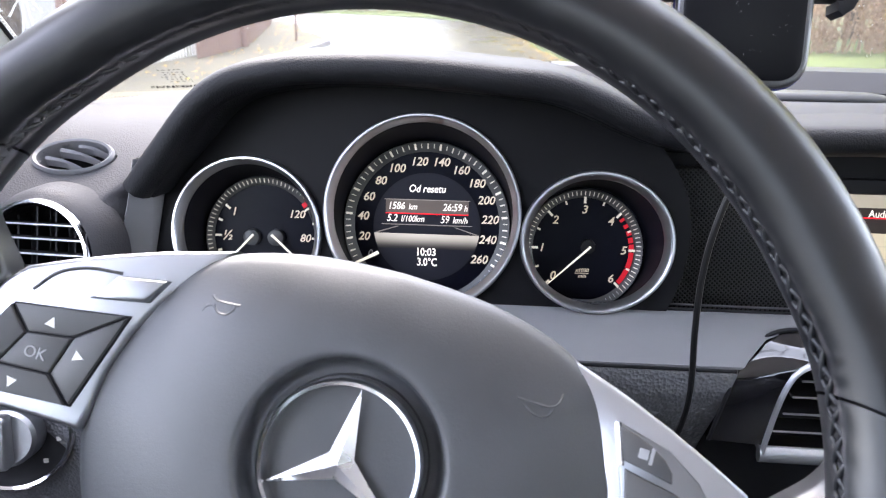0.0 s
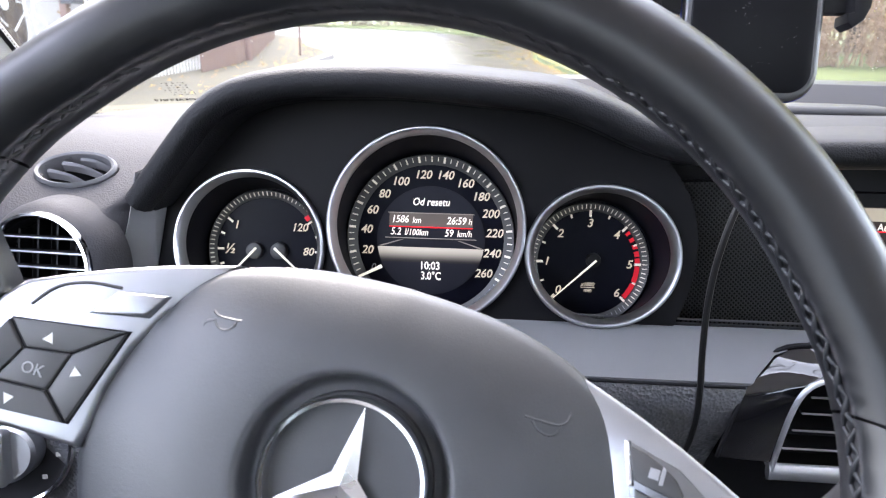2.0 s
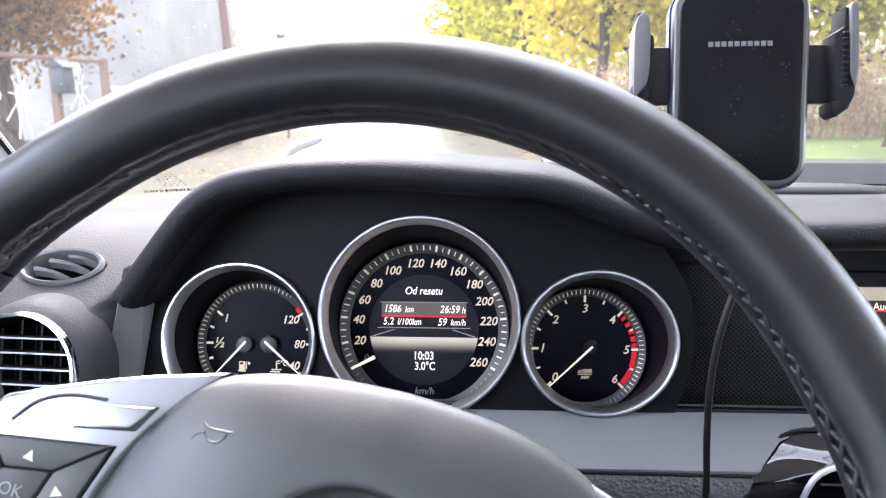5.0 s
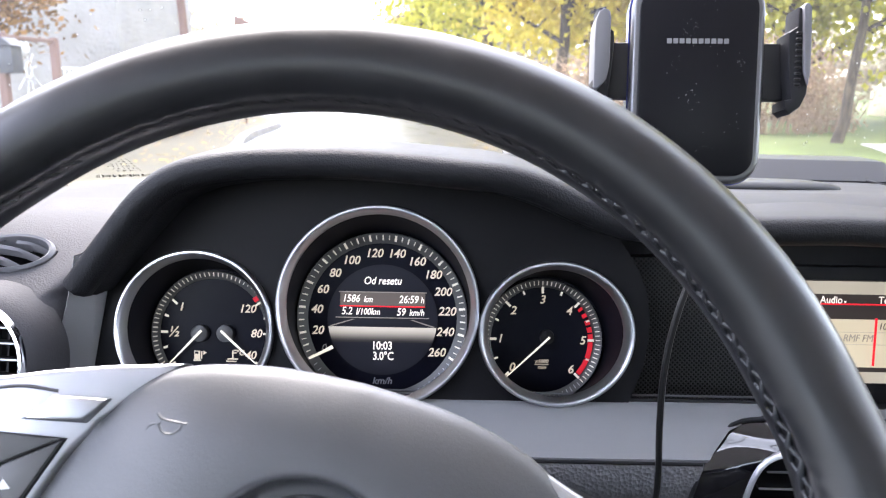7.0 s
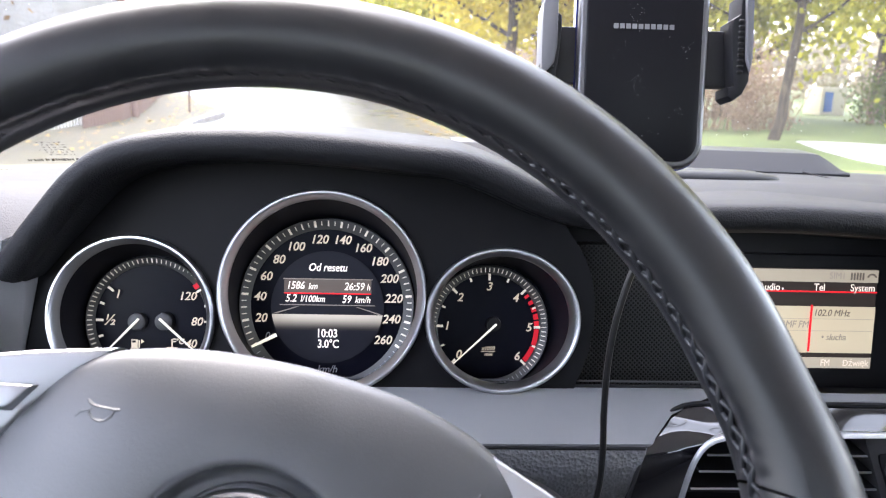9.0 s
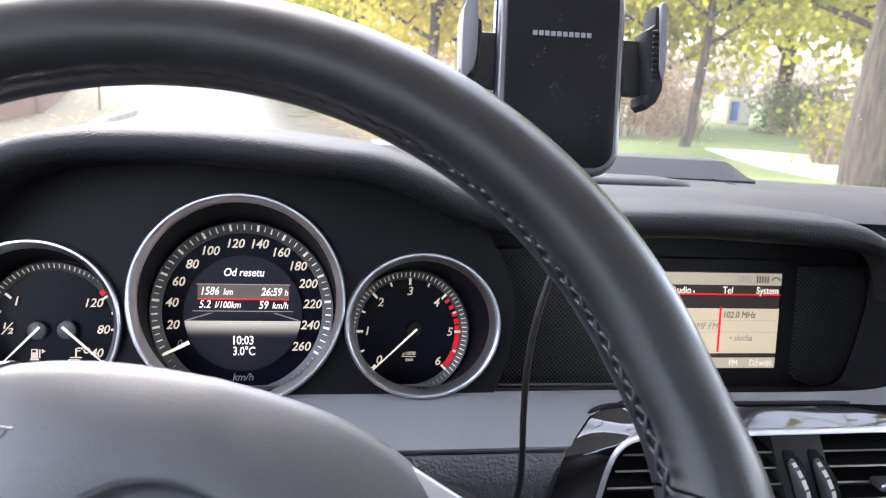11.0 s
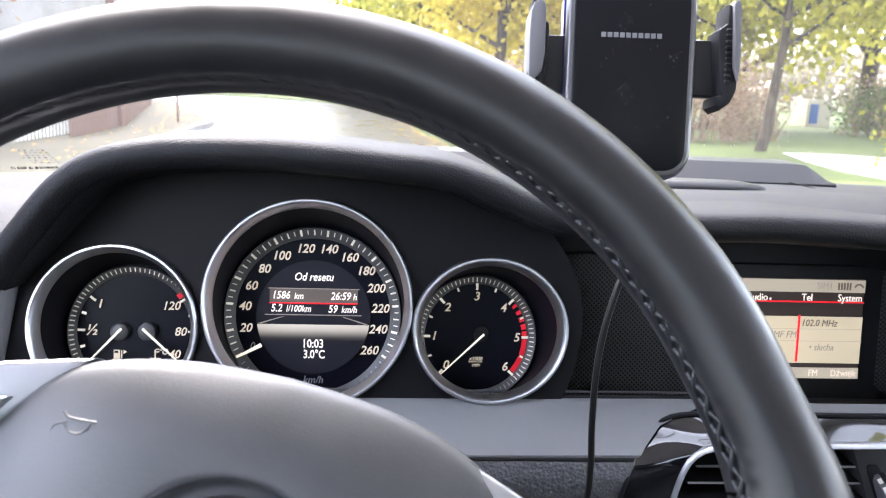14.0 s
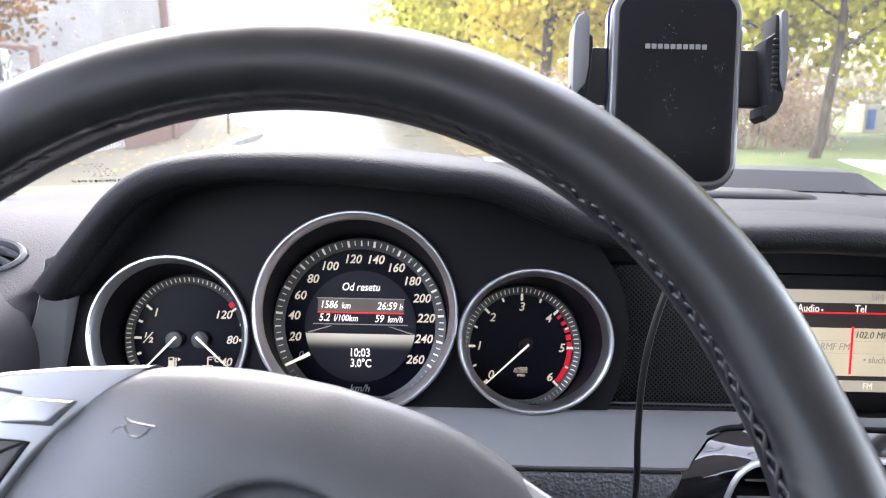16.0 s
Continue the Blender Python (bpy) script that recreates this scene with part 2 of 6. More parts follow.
BROWN_LEAF = leafy("brown_hedge", (0.24, 0.16, 0.11), (0.46, 0.33, 0.23))
FALLEN = leafy("fallen_leaves", (0.30, 0.16, 0.03), (0.60, 0.42, 0.05))
GLASS = bpy.data.materials.new("clear_glass")
GLASS.use_nodes = True
gn, gl = GLASS.node_tree.nodes, GLASS.node_tree.links
gn.remove(gn["Principled BSDF"])
clear = gn.new("ShaderNodeBsdfTransparent")
clear.inputs[0].default_value = (0.68, 0.70, 0.69, 1)
shine = gn.new("ShaderNodeBsdfGlossy")
shine.inputs["Roughness"].default_value = 0.01
gmix = gn.new("ShaderNodeMixShader")
gmix.inputs[0].default_value = 0.05
gl.new(clear.outputs[0], gmix.inputs[1])
gl.new(shine.outputs[0], gmix.inputs[2])
film = gn.new("ShaderNodeBsdfTranslucent")
film.inputs[0].default_value = (0.8, 0.8, 0.8, 1)
fmix = gn.new("ShaderNodeMixShader")
fmix.inputs[0].default_value = 0.014
gl.new(gmix.outputs[0], fmix.inputs[1])
gl.new(film.outputs[0], fmix.inputs[2])
gl.new(fmix.outputs[0], gn["Material Output"].inputs["Surface"])


# glass for panes behind the camera that weaken the light from there
REAR_DIMMER = bpy.data.materials.new("rear_dimmer_glass")
REAR_DIMMER.use_nodes = True
tn, tl = REAR_DIMMER.node_tree.nodes, REAR_DIMMER.node_tree.links
tn.remove(tn["Principled BSDF"])
tint = tn.new("ShaderNodeBsdfTransparent")
tint.inputs[0].default_value = (0.64, 0.66, 0.66, 1)
sheen = tn.new("ShaderNodeBsdfGlossy")
sheen.inputs["Roughness"].default_value = 0.02
tmix = tn.new("ShaderNodeMixShader")
tmix.inputs[0].default_value = 0.05
tl.new(tint.outputs[0], tmix.inputs[1])
tl.new(sheen.outputs[0], tmix.inputs[2])
tl.new(tmix.outputs[0], tn["Material Output"].inputs["Surface"])


# ---- building blocks ----
def finish(bm, name, material, angle=35):
    me = bpy.data.meshes.new(name)
    bmesh.ops.recalc_face_normals(bm, faces=bm.faces)
    bm.to_mesh(me)
    bm.free()
    me.polygons.foreach_set("use_smooth", [True] * len(me.polygons))
    me.set_sharp_from_angle(angle=radians(angle))
    me.materials.append(material)
    return me


def part(name, bm, material, parent, label="", m=None, angle=35):
    me = bm if isinstance(bm, bpy.types.Mesh) else finish(bm, name, material, angle)
    ob = new(name, me)
    ob.parent = parent
    if m is not None:
        ob.matrix_local = m
    if label:
        tagged(ob, label)
    return ob


def thing(name, label, category, m=None, group="", kind=""):
    ob = new(name)
    ob.empty_display_size = 0.05
    if m is not None:
        ob.matrix_world = m
    return tagged(ob, label, category, group, kind)


def solid(name, bm, material, label, category, m=None, group="", kind="", angle=35):
    """A thing that is one mesh."""
    ob = new(name, finish(bm, name, material, angle))
    if m is not None:
        ob.matrix_world = m
    return tagged(ob, label, category, group, kind)


def box(c, s, bevel=0.0, seg=2, bm=None, rot=None):
    own = bmesh.new()
    bmesh.ops.create_cube(own, size=1.0)
    bmesh.ops.scale(own, vec=s, verts=own.verts)
    if bevel:
        bmesh.ops.bevel(own, geom=own.edges, offset=bevel, segments=seg, affect="EDGES", profile=0.5)
    if rot is not None:
        bmesh.ops.transform(own, matrix=rot, verts=own.verts)
    bmesh.ops.translate(own, vec=c, verts=own.verts)
    return join(bm, own)


def join(bm, own):
    if bm is None:
        return own
    me = bpy.data.meshes.new("tmp")
    own.to_mesh(me)
    own.free()
    bm.from_mesh(me)
    bpy.data.meshes.remove(me)
    return bm


def loft(rings, closed=True, caps=False, bm=None):
    """Skin over rings of points; closed: each ring is a loop."""
    bm = bm or bmesh.new()
    vs = [[bm.verts.new(p) for p in r] for r in rings]
    for a, b in zip(vs, vs[1:]):
        k = len(a)
        for i in range(k if closed else k - 1):
            j = (i + 1) % k
            bm.faces.new((a[i], a[j], b[j], b[i]))
    if caps:
        bm.faces.new(vs[0][::-1])
        bm.faces.new(vs[-1])
    return bm


def prism(outline, y0, y1, bevel=0.0, seg=2, bm=None):
    """A plate with an (x, z) outline, from y0 (towards the driver) to y1."""
    own = bmesh.new()
    a = [own.verts.new((x, y0, z)) for x, z in outline]
    b = [own.verts.new((x, y1, z)) for x, z in outline]
    front = own.faces.new(a)
    own.faces.new(b[::-1])
    k = len(a)
    for i in range(k):
        j = (i + 1) % k
        own.faces.new((a[j], a[i], b[i], b[j]))
    own.normal_update()
    if bevel:
        bmesh.ops.bevel(own, geom=list(front.edges), offset=bevel, segments=seg, affect="EDGES", profile=0.5)
    return join(bm, own)


def tube(points, radius, sides=10, bm=None, caps=True):
    pts = [Vector(p) for p in points]
    rings, side = [], None
    for i, p in enumerate(pts):
        d = (pts[min(i + 1, len(pts) - 1)] - pts[max(i - 1, 0)]).normalized()
        side = d.orthogonal().normalized() if side is None else (side - d * side.dot(d)).normalized()
        up = d.cross(side)
        r = radius[i] if isinstance(radius, (list, tuple)) else radius
        rings.append([p + r * (math.cos(a) * side + math.sin(a) * up) for a in (2 * math.pi * k / sides for k in range(sides))])
    return loft(rings, True, caps, bm)


def ring_y(cx, cz, profile, n=96, sx=1.0, sz=1.0, bm=None, start=0.0, end=360.0):
    """Turn a profile of (radius, y) round an axis along y at (cx, cz)."""
    whole = abs(end - start) >= 359.9
    count = n if whole else n + 1
    rings = []
    for k in range(count):
        a = radians(start + (end - start) * k / n)
        rings.append([(cx + sx * r * math.sin(a), y, cz + sz * r * math.cos(a)) for r, y in profile])
    if whole:
        rings.append(rings[0])
    bm = bm or bmesh.new()
    first = len(bm.verts)
    vs = [[bm.verts.new(p) for p in r] for r in (rings[:-1] if whole else rings)]
    if whole:
        vs.append(vs[0])
    for a, b in zip(vs, vs[1:]):
        for i in range(len(a) - 1):
            bm.faces.new((a[i], a[i + 1], b[i + 1], b[i]))
    return bm


def disc(cx, cz, r, y, n=64, sx=1.0, sz=1.0, bm=None):
    bm = bm or bmesh.new()
    bm.faces.new([bm.verts.new((cx + sx * r * math.sin(2 * math.pi * k / n), y, cz + sz * r * math.cos(2 * math.pi * k / n))) for k in range(n)])
    return bm


def smooth_path(points, n):
    """n points along a Catmull-Rom curve through the given ones, evenly spaced."""
    p = [Vector(q) for q in points]
    p = [2 * p[0] - p[1], *p, 2 * p[-1] - p[-2]]
    fine = []
    for i in range(1, len(p) - 2):
        for k in range(24):
            t = k / 24
            fine.append(0.5 * (2 * p[i] + (p[i + 1] - p[i - 1]) * t + (2 * p[i - 1] - 5 * p[i] + 4 * p[i + 1] - p[i + 2]) * t * t + (3 * p[i] - p[i - 1] - 3 * p[i + 1] + p[i + 2]) * t ** 3))
    fine.append(p[-2])
    run = [0.0]
    for a, b in zip(fine, fine[1:]):
        run.append(run[-1] + (b - a).length)
    out, j = [], 0
    for k in range(n):
        d = run[-1] * k / (n - 1)
        while j < len(run) - 2 and run[j + 1] < d:
            j += 1
        f = (d - run[j]) / max(1e-9, run[j + 1] - run[j])
        out.append(fine[j].lerp(fine[j + 1], min(1, f)))
    return out


def lettering(text, size, x, y, z, material, parent, name="numeral", shear=0.22, bold=0.0, align="CENTER", squeeze=1.0, label=""):
    cu = bpy.data.curves.new("text", "FONT")
    cu.body, cu.size, cu.shear, cu.offset, cu.extrude = text, size, shear, bold * size, 0.00015
    cu.align_x, cu.align_y, cu.resolution_u = align, "CENTER", 3
    ob = bpy.data.objects.new("text", cu)
    me = bpy.data.meshes.new_from_object(ob)
    bpy.data.objects.remove(ob)
    me.transform(Matrix.Translation((x, y, z)) @ pose(0, 0, 0, 90) @ Matrix.Diagonal((squeeze, 1, 1, 1)))
    me.materials.clear()
    me.materials.append(material)
    me.name = name
    return part(name, me, material, parent, label)


def flat_box(x0, x1, z0, z1, y, material, parent, name, depth=0.0006, label=""):
    return part(name, box(((x0 + x1) / 2, y, (z0 + z1) / 2), (x1 - x0, depth, z1 - z0)), material, parent, label)


# ---- car body round the camera ----
def car_shell():
    # roof, floor and passenger door are unseen, added to enclose the cabin's light
    roof = loft([[(x, y, 1.44 - 0.05 * (x - 0.37) ** 2 - dz) for x in (-0.38, -0.25, 0.0, 0.37, 0.74, 1.0, 1.12)] for y, dz in ((-2.0, 0.12), (-1.6, 0.04), (-0.8, 0.0), (-0.35, 0.02), (-0.2, 0.05))], closed=False)
    bmesh.ops.solidify(roof, geom=roof.faces, thickness=0.03)
    solid("roof_lining", roof, ROOFCLOTH, "unseen light grey cloth roof lining, added to enclose the cabin's light", "ceiling", kind="structure")
    floor = box((0.37, -0.9, 0.28), (1.5, 2.9, 0.04), 0.005)
    solid("car_floor", floor, DARKCLOTH, "black carpeted car floor", "floor", kind="structure")
    # unseen back wall, raised to keep out light from behind
    back = box((0.37, -2.05, 0.70), (1.5, 0.06, 0.86), 0.02)
    solid("wall_rear", back, DARKCLOTH, "unseen dark back wall, raised to block light from behind", "wall", kind="structure")
    # unseen tinted panes, added to dim the light that comes from behind
    for x, name in ((-0.445, "rear_dimmer_1"), (1.185, "rear_dimmer_2")):
        solid(name, box((x, -1.56, 1.16), (0.006, 0.98, 0.48), 0.001), REAR_DIMMER, "unseen tinted pane, added to dim light from the rear side", "window", kind="structure")
    solid("rear_dimmer_3", box((0.37, -2.03, 1.22), (1.5, 0.006, 0.30), 0.001), REAR_DIMMER, "unseen tinted pane, added to dim light from behind", "window", kind="structure")
    left = box((-0.47, -0.95, 0.62), (0.06, 2.3, 0.66), 0.02)
    solid("door_1", left, DARKCLOTH, "black driver's door panel", "door", kind="structure")
    right = box((1.21, -0.95, 0.62), (0.06, 2.3, 0.66), 0.02)
    solid("door_2", right, DARKCLOTH, "black passenger door panel", "door", kind="structure")
    # unseen front seats, added to shield the wheel from light behind
    for x in (0.0, 0.74):
        seat = thing("car_seat", "unseen black leather seat with headrest, added to block rear light", "seat", pose(x, -0.78, 0.32), group="front seats")
        part("cushion", box((0, 0.12, 0.09), (0.5, 0.52, 0.18), 0.05, 3), LEATHER, seat)
        part("backrest", box((0, -0.24, 0.40), (0.48, 0.16, 0.62), 0.06, 3, rot=pose(0, 0, 0, 14)), LEATHER, seat)
        part("headrest", box((0, -0.34, 0.80), (0.26, 0.1, 0.16), 0.04, 3), LEATHER, seat)
    # unseen middle pillars, added to narrow the light from the rear sides
    for x, name in ((-0.44, "pillar_middle_left"), (1.18, "pillar_middle_right")):
        solid(name, box((x, -1.0, 1.15), (0.05, 0.16, 0.5), 0.02, 2), CLOTH, "unseen light grey cloth middle pillar, added to darken the rear", "pillar", kind="structure")
    # the pillar beside the windscreen, cloth covered
    def pillar(side, name, label):
        cx = 0.37
        mirror = (lambda p: p) if side < 0 else (lambda p: (2 * cx - p[0], p[1], p[2]))
        rings = []
        for k in range(12):
            t = k / 11 * 1.12 - 0.12
            e = Vector((-0.430, 0.200, 1.038)) + Vector((0.078, -0.42, 0.319)) * t
            q = Vector((-0.452, 0.111, 0.983)) + Vector((0.045, -0.40, 0.385)) * t
            out = Vector((-0.06, 0.02, 0.0))
            ring = [e + out, e + Vector((-0.004, 0.004, 0.0))]
            bulge = Vector((0.010, -0.006, 0.006))
            for f in (0.0, 0.04, 0.15, 0.35, 0.6, 0.82, 0.95, 1.0):
                ring.append(e.lerp(q, f) + bulge * math.sin(math.pi * f) ** 0.6)
            ring += [q + Vector((-0.006, 0.0, -0.004)), q + out]
            rings.append([mirror(p) for p in ring])
        bm = loft(rings, True, True)
        solid(name, bm, CLOTH, label, "pillar", kind="structure", angle=40)
    pillar(-1, "pillar_left", "light grey ribbed cloth windscreen pillar")
    pillar(1, "pillar_right", "light grey ribbed cloth windscreen pillar")
    # black mirror triangle with its small loudspeaker grille at the front of the door
    tri = thing("mirror_triangle", "black plastic door corner with speaker grille", "door trim")
    bm = loft([[(-0.452 - d, -0.45, 0.93), (-0.452 - d, -0.08, 1.16), (-0.452 - d, 0.02, 1.068), (-0.452 - d, 0.13, 0.965), (-0.452 - d, 0.13, 0.90), (-0.452 - d, -0.45, 0.90)] for d in (0, 0.03)], True, True)
    bmesh.ops.bevel(bm, geom=bm.edges, offset=0.003, segments=2, affect="EDGES")
    part("panel", bm, DARKCLOTH, tri)
    bm = loft([[(-0.4505 - d, -0.20, 0.965), (-0.4505 - d, -0.02, 1.03), (-0.4505 - d, 0.05, 0.985), (-0.4505 - d, 0.05, 0.945), (-0.4505 - d, -0.2, 0.945)] for d in (0, 0.004)], True, True)
    part("speaker_grille", bm, PERF, tri, "fine black perforated grille")


car_shell()


# ---- windscreen ----
def screen_point(u, v):
    """u across (0 left, 1 right), v up the glass."""
    left, right = -0.452 + 0.105 * v, 1.192 - 0.105 * v
    x = left + (right - left) * u
    bow = 0.10 * (1 - (2 * u - 1) ** 2)
    return Vector((x, 0.285 + bow - 0.56 * v, 0.972 + 0.43 * v + 0.012 * (1 - (2 * u - 1) ** 2)))


def windscreen():
    rings = [[screen_point(i / 24, j / 12) for i in range(25)] for j in range(13)]
    bm = loft(rings, closed=False)
    w = thing("windscreen", "laminated car windscreen with black dotted border and stickers", "windscreen", kind="structure")
    pane = part("pane", bm, GLASS, w, "clear laminated glass")
    pane.visible_shadow = False
    n_up = (screen_point(0.1, 0.1) - screen_point(0.1, 0.0)).normalized()
    off = Vector((0, -0.008, -0.010))
    # black ceramic border, fading into rows of dots
    bm = loft([[screen_point(i / 30, v) + off for i in range(31)] for v in (-0.03, 0.008)], closed=False)
    loft([[screen_point(u, v) + off for v in (k / 20 for k in range(21))] for u in (-0.03, 0.0075)], closed=False, bm=bm)
    loft([[screen_point(u, v) + off for v in (k / 20 for k in range(21))] for u in (0.9965, 1.03)], closed=False, bm=bm)
    part("border", bm, BLACK, w, "black printed border")
    bm = bmesh.new()
    def dot(u, v, r):
        p = screen_point(u, v) + off
        q = [p + Vector((r * math.cos(a), 0, 0)) + n_up * r * math.sin(a) for a in (k * math.pi / 3 for k in range(6))]
        bm.faces.new([bm.verts.new(k) for k in q])
    for k in range(150):
        for row, r in ((0, 0.0012), (1, 0.0008)):
            dot(0.0086 + row * 0.0020, (k + 0.5 * row) / 150, r)
    for k in range(100):
        dot(k / 360, 0.016, 0.0009)
    part("border_dots", bm, BLACK, w, "rows of black printed dots")
    # small printed marks and a bar code on the glass near its foot
    rnd = random.Random(4)
    bm = bmesh.new()
    def mark(u0, v0, du, dv):
        q = [screen_point(u, v) + off for u, v in ((u0, v0), (u0 + du, v0), (u0 + du, v0 + dv), (u0, v0 + dv))]
        bm.faces.new([bm.verts.new(k) for k in q])
    u = 0.068
    while u < 0.108:
        wd = rnd.choice((0.0006, 0.001, 0.0016))
        mark(u, 0.037, wd, 0.007)
        u += wd + rnd.choice((0.0005, 0.0008, 0.0014))
    for row in range(6):
        u = 0.076 + rnd.random() * 0.006
        while u < 0.098 - 0.001 * row:
            wd = rnd.uniform(0.0008, 0.003)
            mark(u, 0.054 + row * 0.0066, wd * 0.7, 0.0014)
            u += wd + 0.0012
    part("printed_marks", bm, BLACK, w, "small unreadable black print and bar code")
    # dried specks on the glass
    bm = bmesh.new()
    for k in range(420):
        u, v = rnd.uniform(0.02, 0.75), rnd.uniform(0.08, 0.62)
        p, r = screen_point(u, v) + off * 0.4, rnd.uniform(0.0003, 0.0009)
        bm.faces.new([bm.verts.new(p + Vector((r * math.cos(a), 0, 0)) + n_up * r * math.sin(a)) for a in (k2 * math.pi / 3 for k2 in range(6))])
    part("specks", bm, WHITE, w, "pale dried water specks")


windscreen()


# ---- dashboard ----
# outer edge of the gloss arch round the centre vents
ARCH = [(0.1984, -0.0885, 0.804), (0.2008, -0.0878, 0.8133), (0.2068, -0.0855, 0.834), (0.2128, -0.0805, 0.8500), (0.2207, -0.0702, 0.8583), (0.2306, -0.0628, 0.8651), (0.2423, -0.0605, 0.8712), (0.2565, -0.0612, 0.8735), (0.290, -0.0615, 0.8742), (0.360, -0.0635, 0.8745), (0.42, -0.0640, 0.8745), (0.50, -0.064, 0.8745), (0.70, -0.064, 0.8745)]
LIP = [(-0.1975, 0.9610), (-0.1920, 0.9675), (-0.174, 0.990), (-0.147, 1.021), (-0.121, 1.037), (-0.086, 1.0445), (-0.052, 1.0465), (-0.018, 1.0465), (0.016, 1.0445), (0.050, 1.0415), (0.085, 1.038), (0.112, 1.030), (0.140, 1.018), (0.165, 1.010), (0.200, 1.008), (0.240, 1.008), (0.290, 1.009), (0.330, 1.008), (0.371, 1.006), (0.405, 1.003), (0.428, 0.995), (0.442, 0.981), (0.4495, 0.964), (0.4515, 0.950)]


def brow():
    path = smooth_path([(x, 0, z) for x, z in LIP], 140)
    section = [(0.20, 0.030), (0.12, 0.012), (0.06, 0.004), (0.0, 0.0), (-0.045, -0.0003), (-0.060, 0.0001), (-0.0662, 0.0014), (-0.0695, 0.0042), (-0.0708, 0.0085), (-0.0705, 0.0135), (-0.065, 0.0175), (-0.058, 0.0195), (-0.0565, 0.0185), (-0.054, 0.0205), (-0.035, 0.0225), (-0.01, 0.027), (0.02, 0.034)]
    rings = []
    for i, p in enumerate(path):
        d = (path[min(i + 1, len(path) - 1)] - path[max(i - 1, 0)]).normalized()
        inward = Vector((d.z, 0, -d.x))
        keep = 1.0 - 0.75 * min(1, max(0, (p.x - 0.40) / 0.03))
        far = 0.034 * min(1, max(0, (p.x - 0.40) / 0.045))
        rings.append([(p.x + far * min(1, max(0, (y + 0.055) / 0.055)) + inward.x * s * (keep if y > -0.05 else 1.0 - 0.3 * (1 - keep)), y, p.z + inward.z * s * (keep if y > -0.05 else 1.0 - 0.3 * (1 - keep))) for y, s in section])
    return loft(rings, closed=False)


def dashboard():
    d = thing("dashboard", "dark grey soft dashboard with padded black instrument brow", "dashboard")
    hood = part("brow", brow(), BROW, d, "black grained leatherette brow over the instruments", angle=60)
    # over the screen the brow's upward faces take the smooth dash top grey
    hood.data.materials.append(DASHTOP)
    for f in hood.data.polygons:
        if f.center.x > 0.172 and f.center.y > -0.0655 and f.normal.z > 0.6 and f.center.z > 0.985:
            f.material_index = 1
    # left shoulder with the side vents
    prof = [(-0.02, 0.68), (-0.09, 0.76), (-0.104, 0.82), (-0.102, 0.87), (-0.096, 0.90), (-0.086, 0.925), (-0.070, 0.943), (-0.050, 0.957), (-0.030, 0.969), (-0.010, 0.979), (0.01, 0.986), (0.03, 0.990), (0.06, 0.992), (0.075, 0.9915), (0.082, 0.988), (0.10, 0.987), (0.20, 0.981), (0.36, 0.970)]
    prof = smooth_path([(0, y, z) for y, z in prof], 170)
    rings = []
    for k in range(86):
        ring = []
        for q in prof:
            up = min(1.0, max(0.0, (q.z - 0.948) / 0.020))
            end = -0.180 * up + (1 - up) * (-0.1985 - 0.27 * max(0.0, min(0.07, 0.95 - q.z)))
            x = -0.43 + (end + 0.43) * k / 85
            t = max(0.0, (-0.30 - x) / 0.13)
            back = 0.022 * (1 - up) * max(0.0, 1 - (end - x) / 0.020) ** 2
            ring.append((x, q.y + back - 0.02 * t * t, q.z - 0.06 * t * t * (1 if q.y < 0.15 else 0.2)))
        rings.append(ring)
    bm = loft(rings, closed=False)
    # openings for the two outlets
    gone = [f for f in bm.faces if (lambda c: c.y < -0.05 and math.hypot(c.x + 0.247, c.z - 0.914) < 0.0375 or abs(c.y + 0.03) < 0.03 and math.hypot((c.x + 0.248) / 0.0285, math.hypot(c.y + 0.03, c.z - 0.969) / 0.0165) < 1.0)(f.calc_center_median())]
    bmesh.ops.delete(bm, geom=gone, context="FACES")
    bmesh.ops.delete(bm, geom=[f for f in bm.faces if f.calc_center_median().y > 0.080], context="FACES")
    part("left_shoulder", bm, DASH, d, "grey grained side of the dashboard", angle=60)
    bm = loft([[(x, y, z - 0.001) for x, y, z in r] for r in rings], closed=False)
    bmesh.ops.delete(bm, geom=[f for f in bm.faces if f.calc_center_median().y < 0.076], context="FACES")
    part("left_top", bm, DASHTOP, d, "smooth darker top behind the joint", angle=60)
    # top of the dashboard under the windscreen
    prof = [(-0.045, 1.000), (-0.030, 1.0065), (0.0, 1.010), (0.025, 1.0105), (0.034, 1.0095), (0.040, 1.006), (0.10, 1.003), (0.20, 0.997), (0.42, 0.980)]
    rings = []
    for k in range(31):
        x = 0.14 + 1.08 * k / 30
        t = max(0.0, (x - 0.42) / 0.5)
        drop = 0.012 * t
        rings.append([(x, y + 0.0 * t, z - drop) for y, z in prof])
    part("top_pad", loft(rings, closed=False), DASHTOP, d, "smooth grey top of the dashboard", angle=50)
    bm = loft([[(x, 0.06, 0.975 + 0.02 * math.exp(-((x - 0.0) / 0.2) ** 2)), (x, 0.12, 0.988), (x, 0.42, 0.972)] for x in (-0.2, -0.1, 0.0, 0.1, 0.16)], closed=False)
    part("top_behind_brow", bm, DASHTOP, d)
    # passenger side of the dashboard
    prof = [(-0.060, 0.872), (-0.064, 0.885), (-0.061, 0.91), (-0.055, 0.94), (-0.048, 0.968), (-0.040, 0.988), (-0.025, 1.000), (0.0, 1.008)]
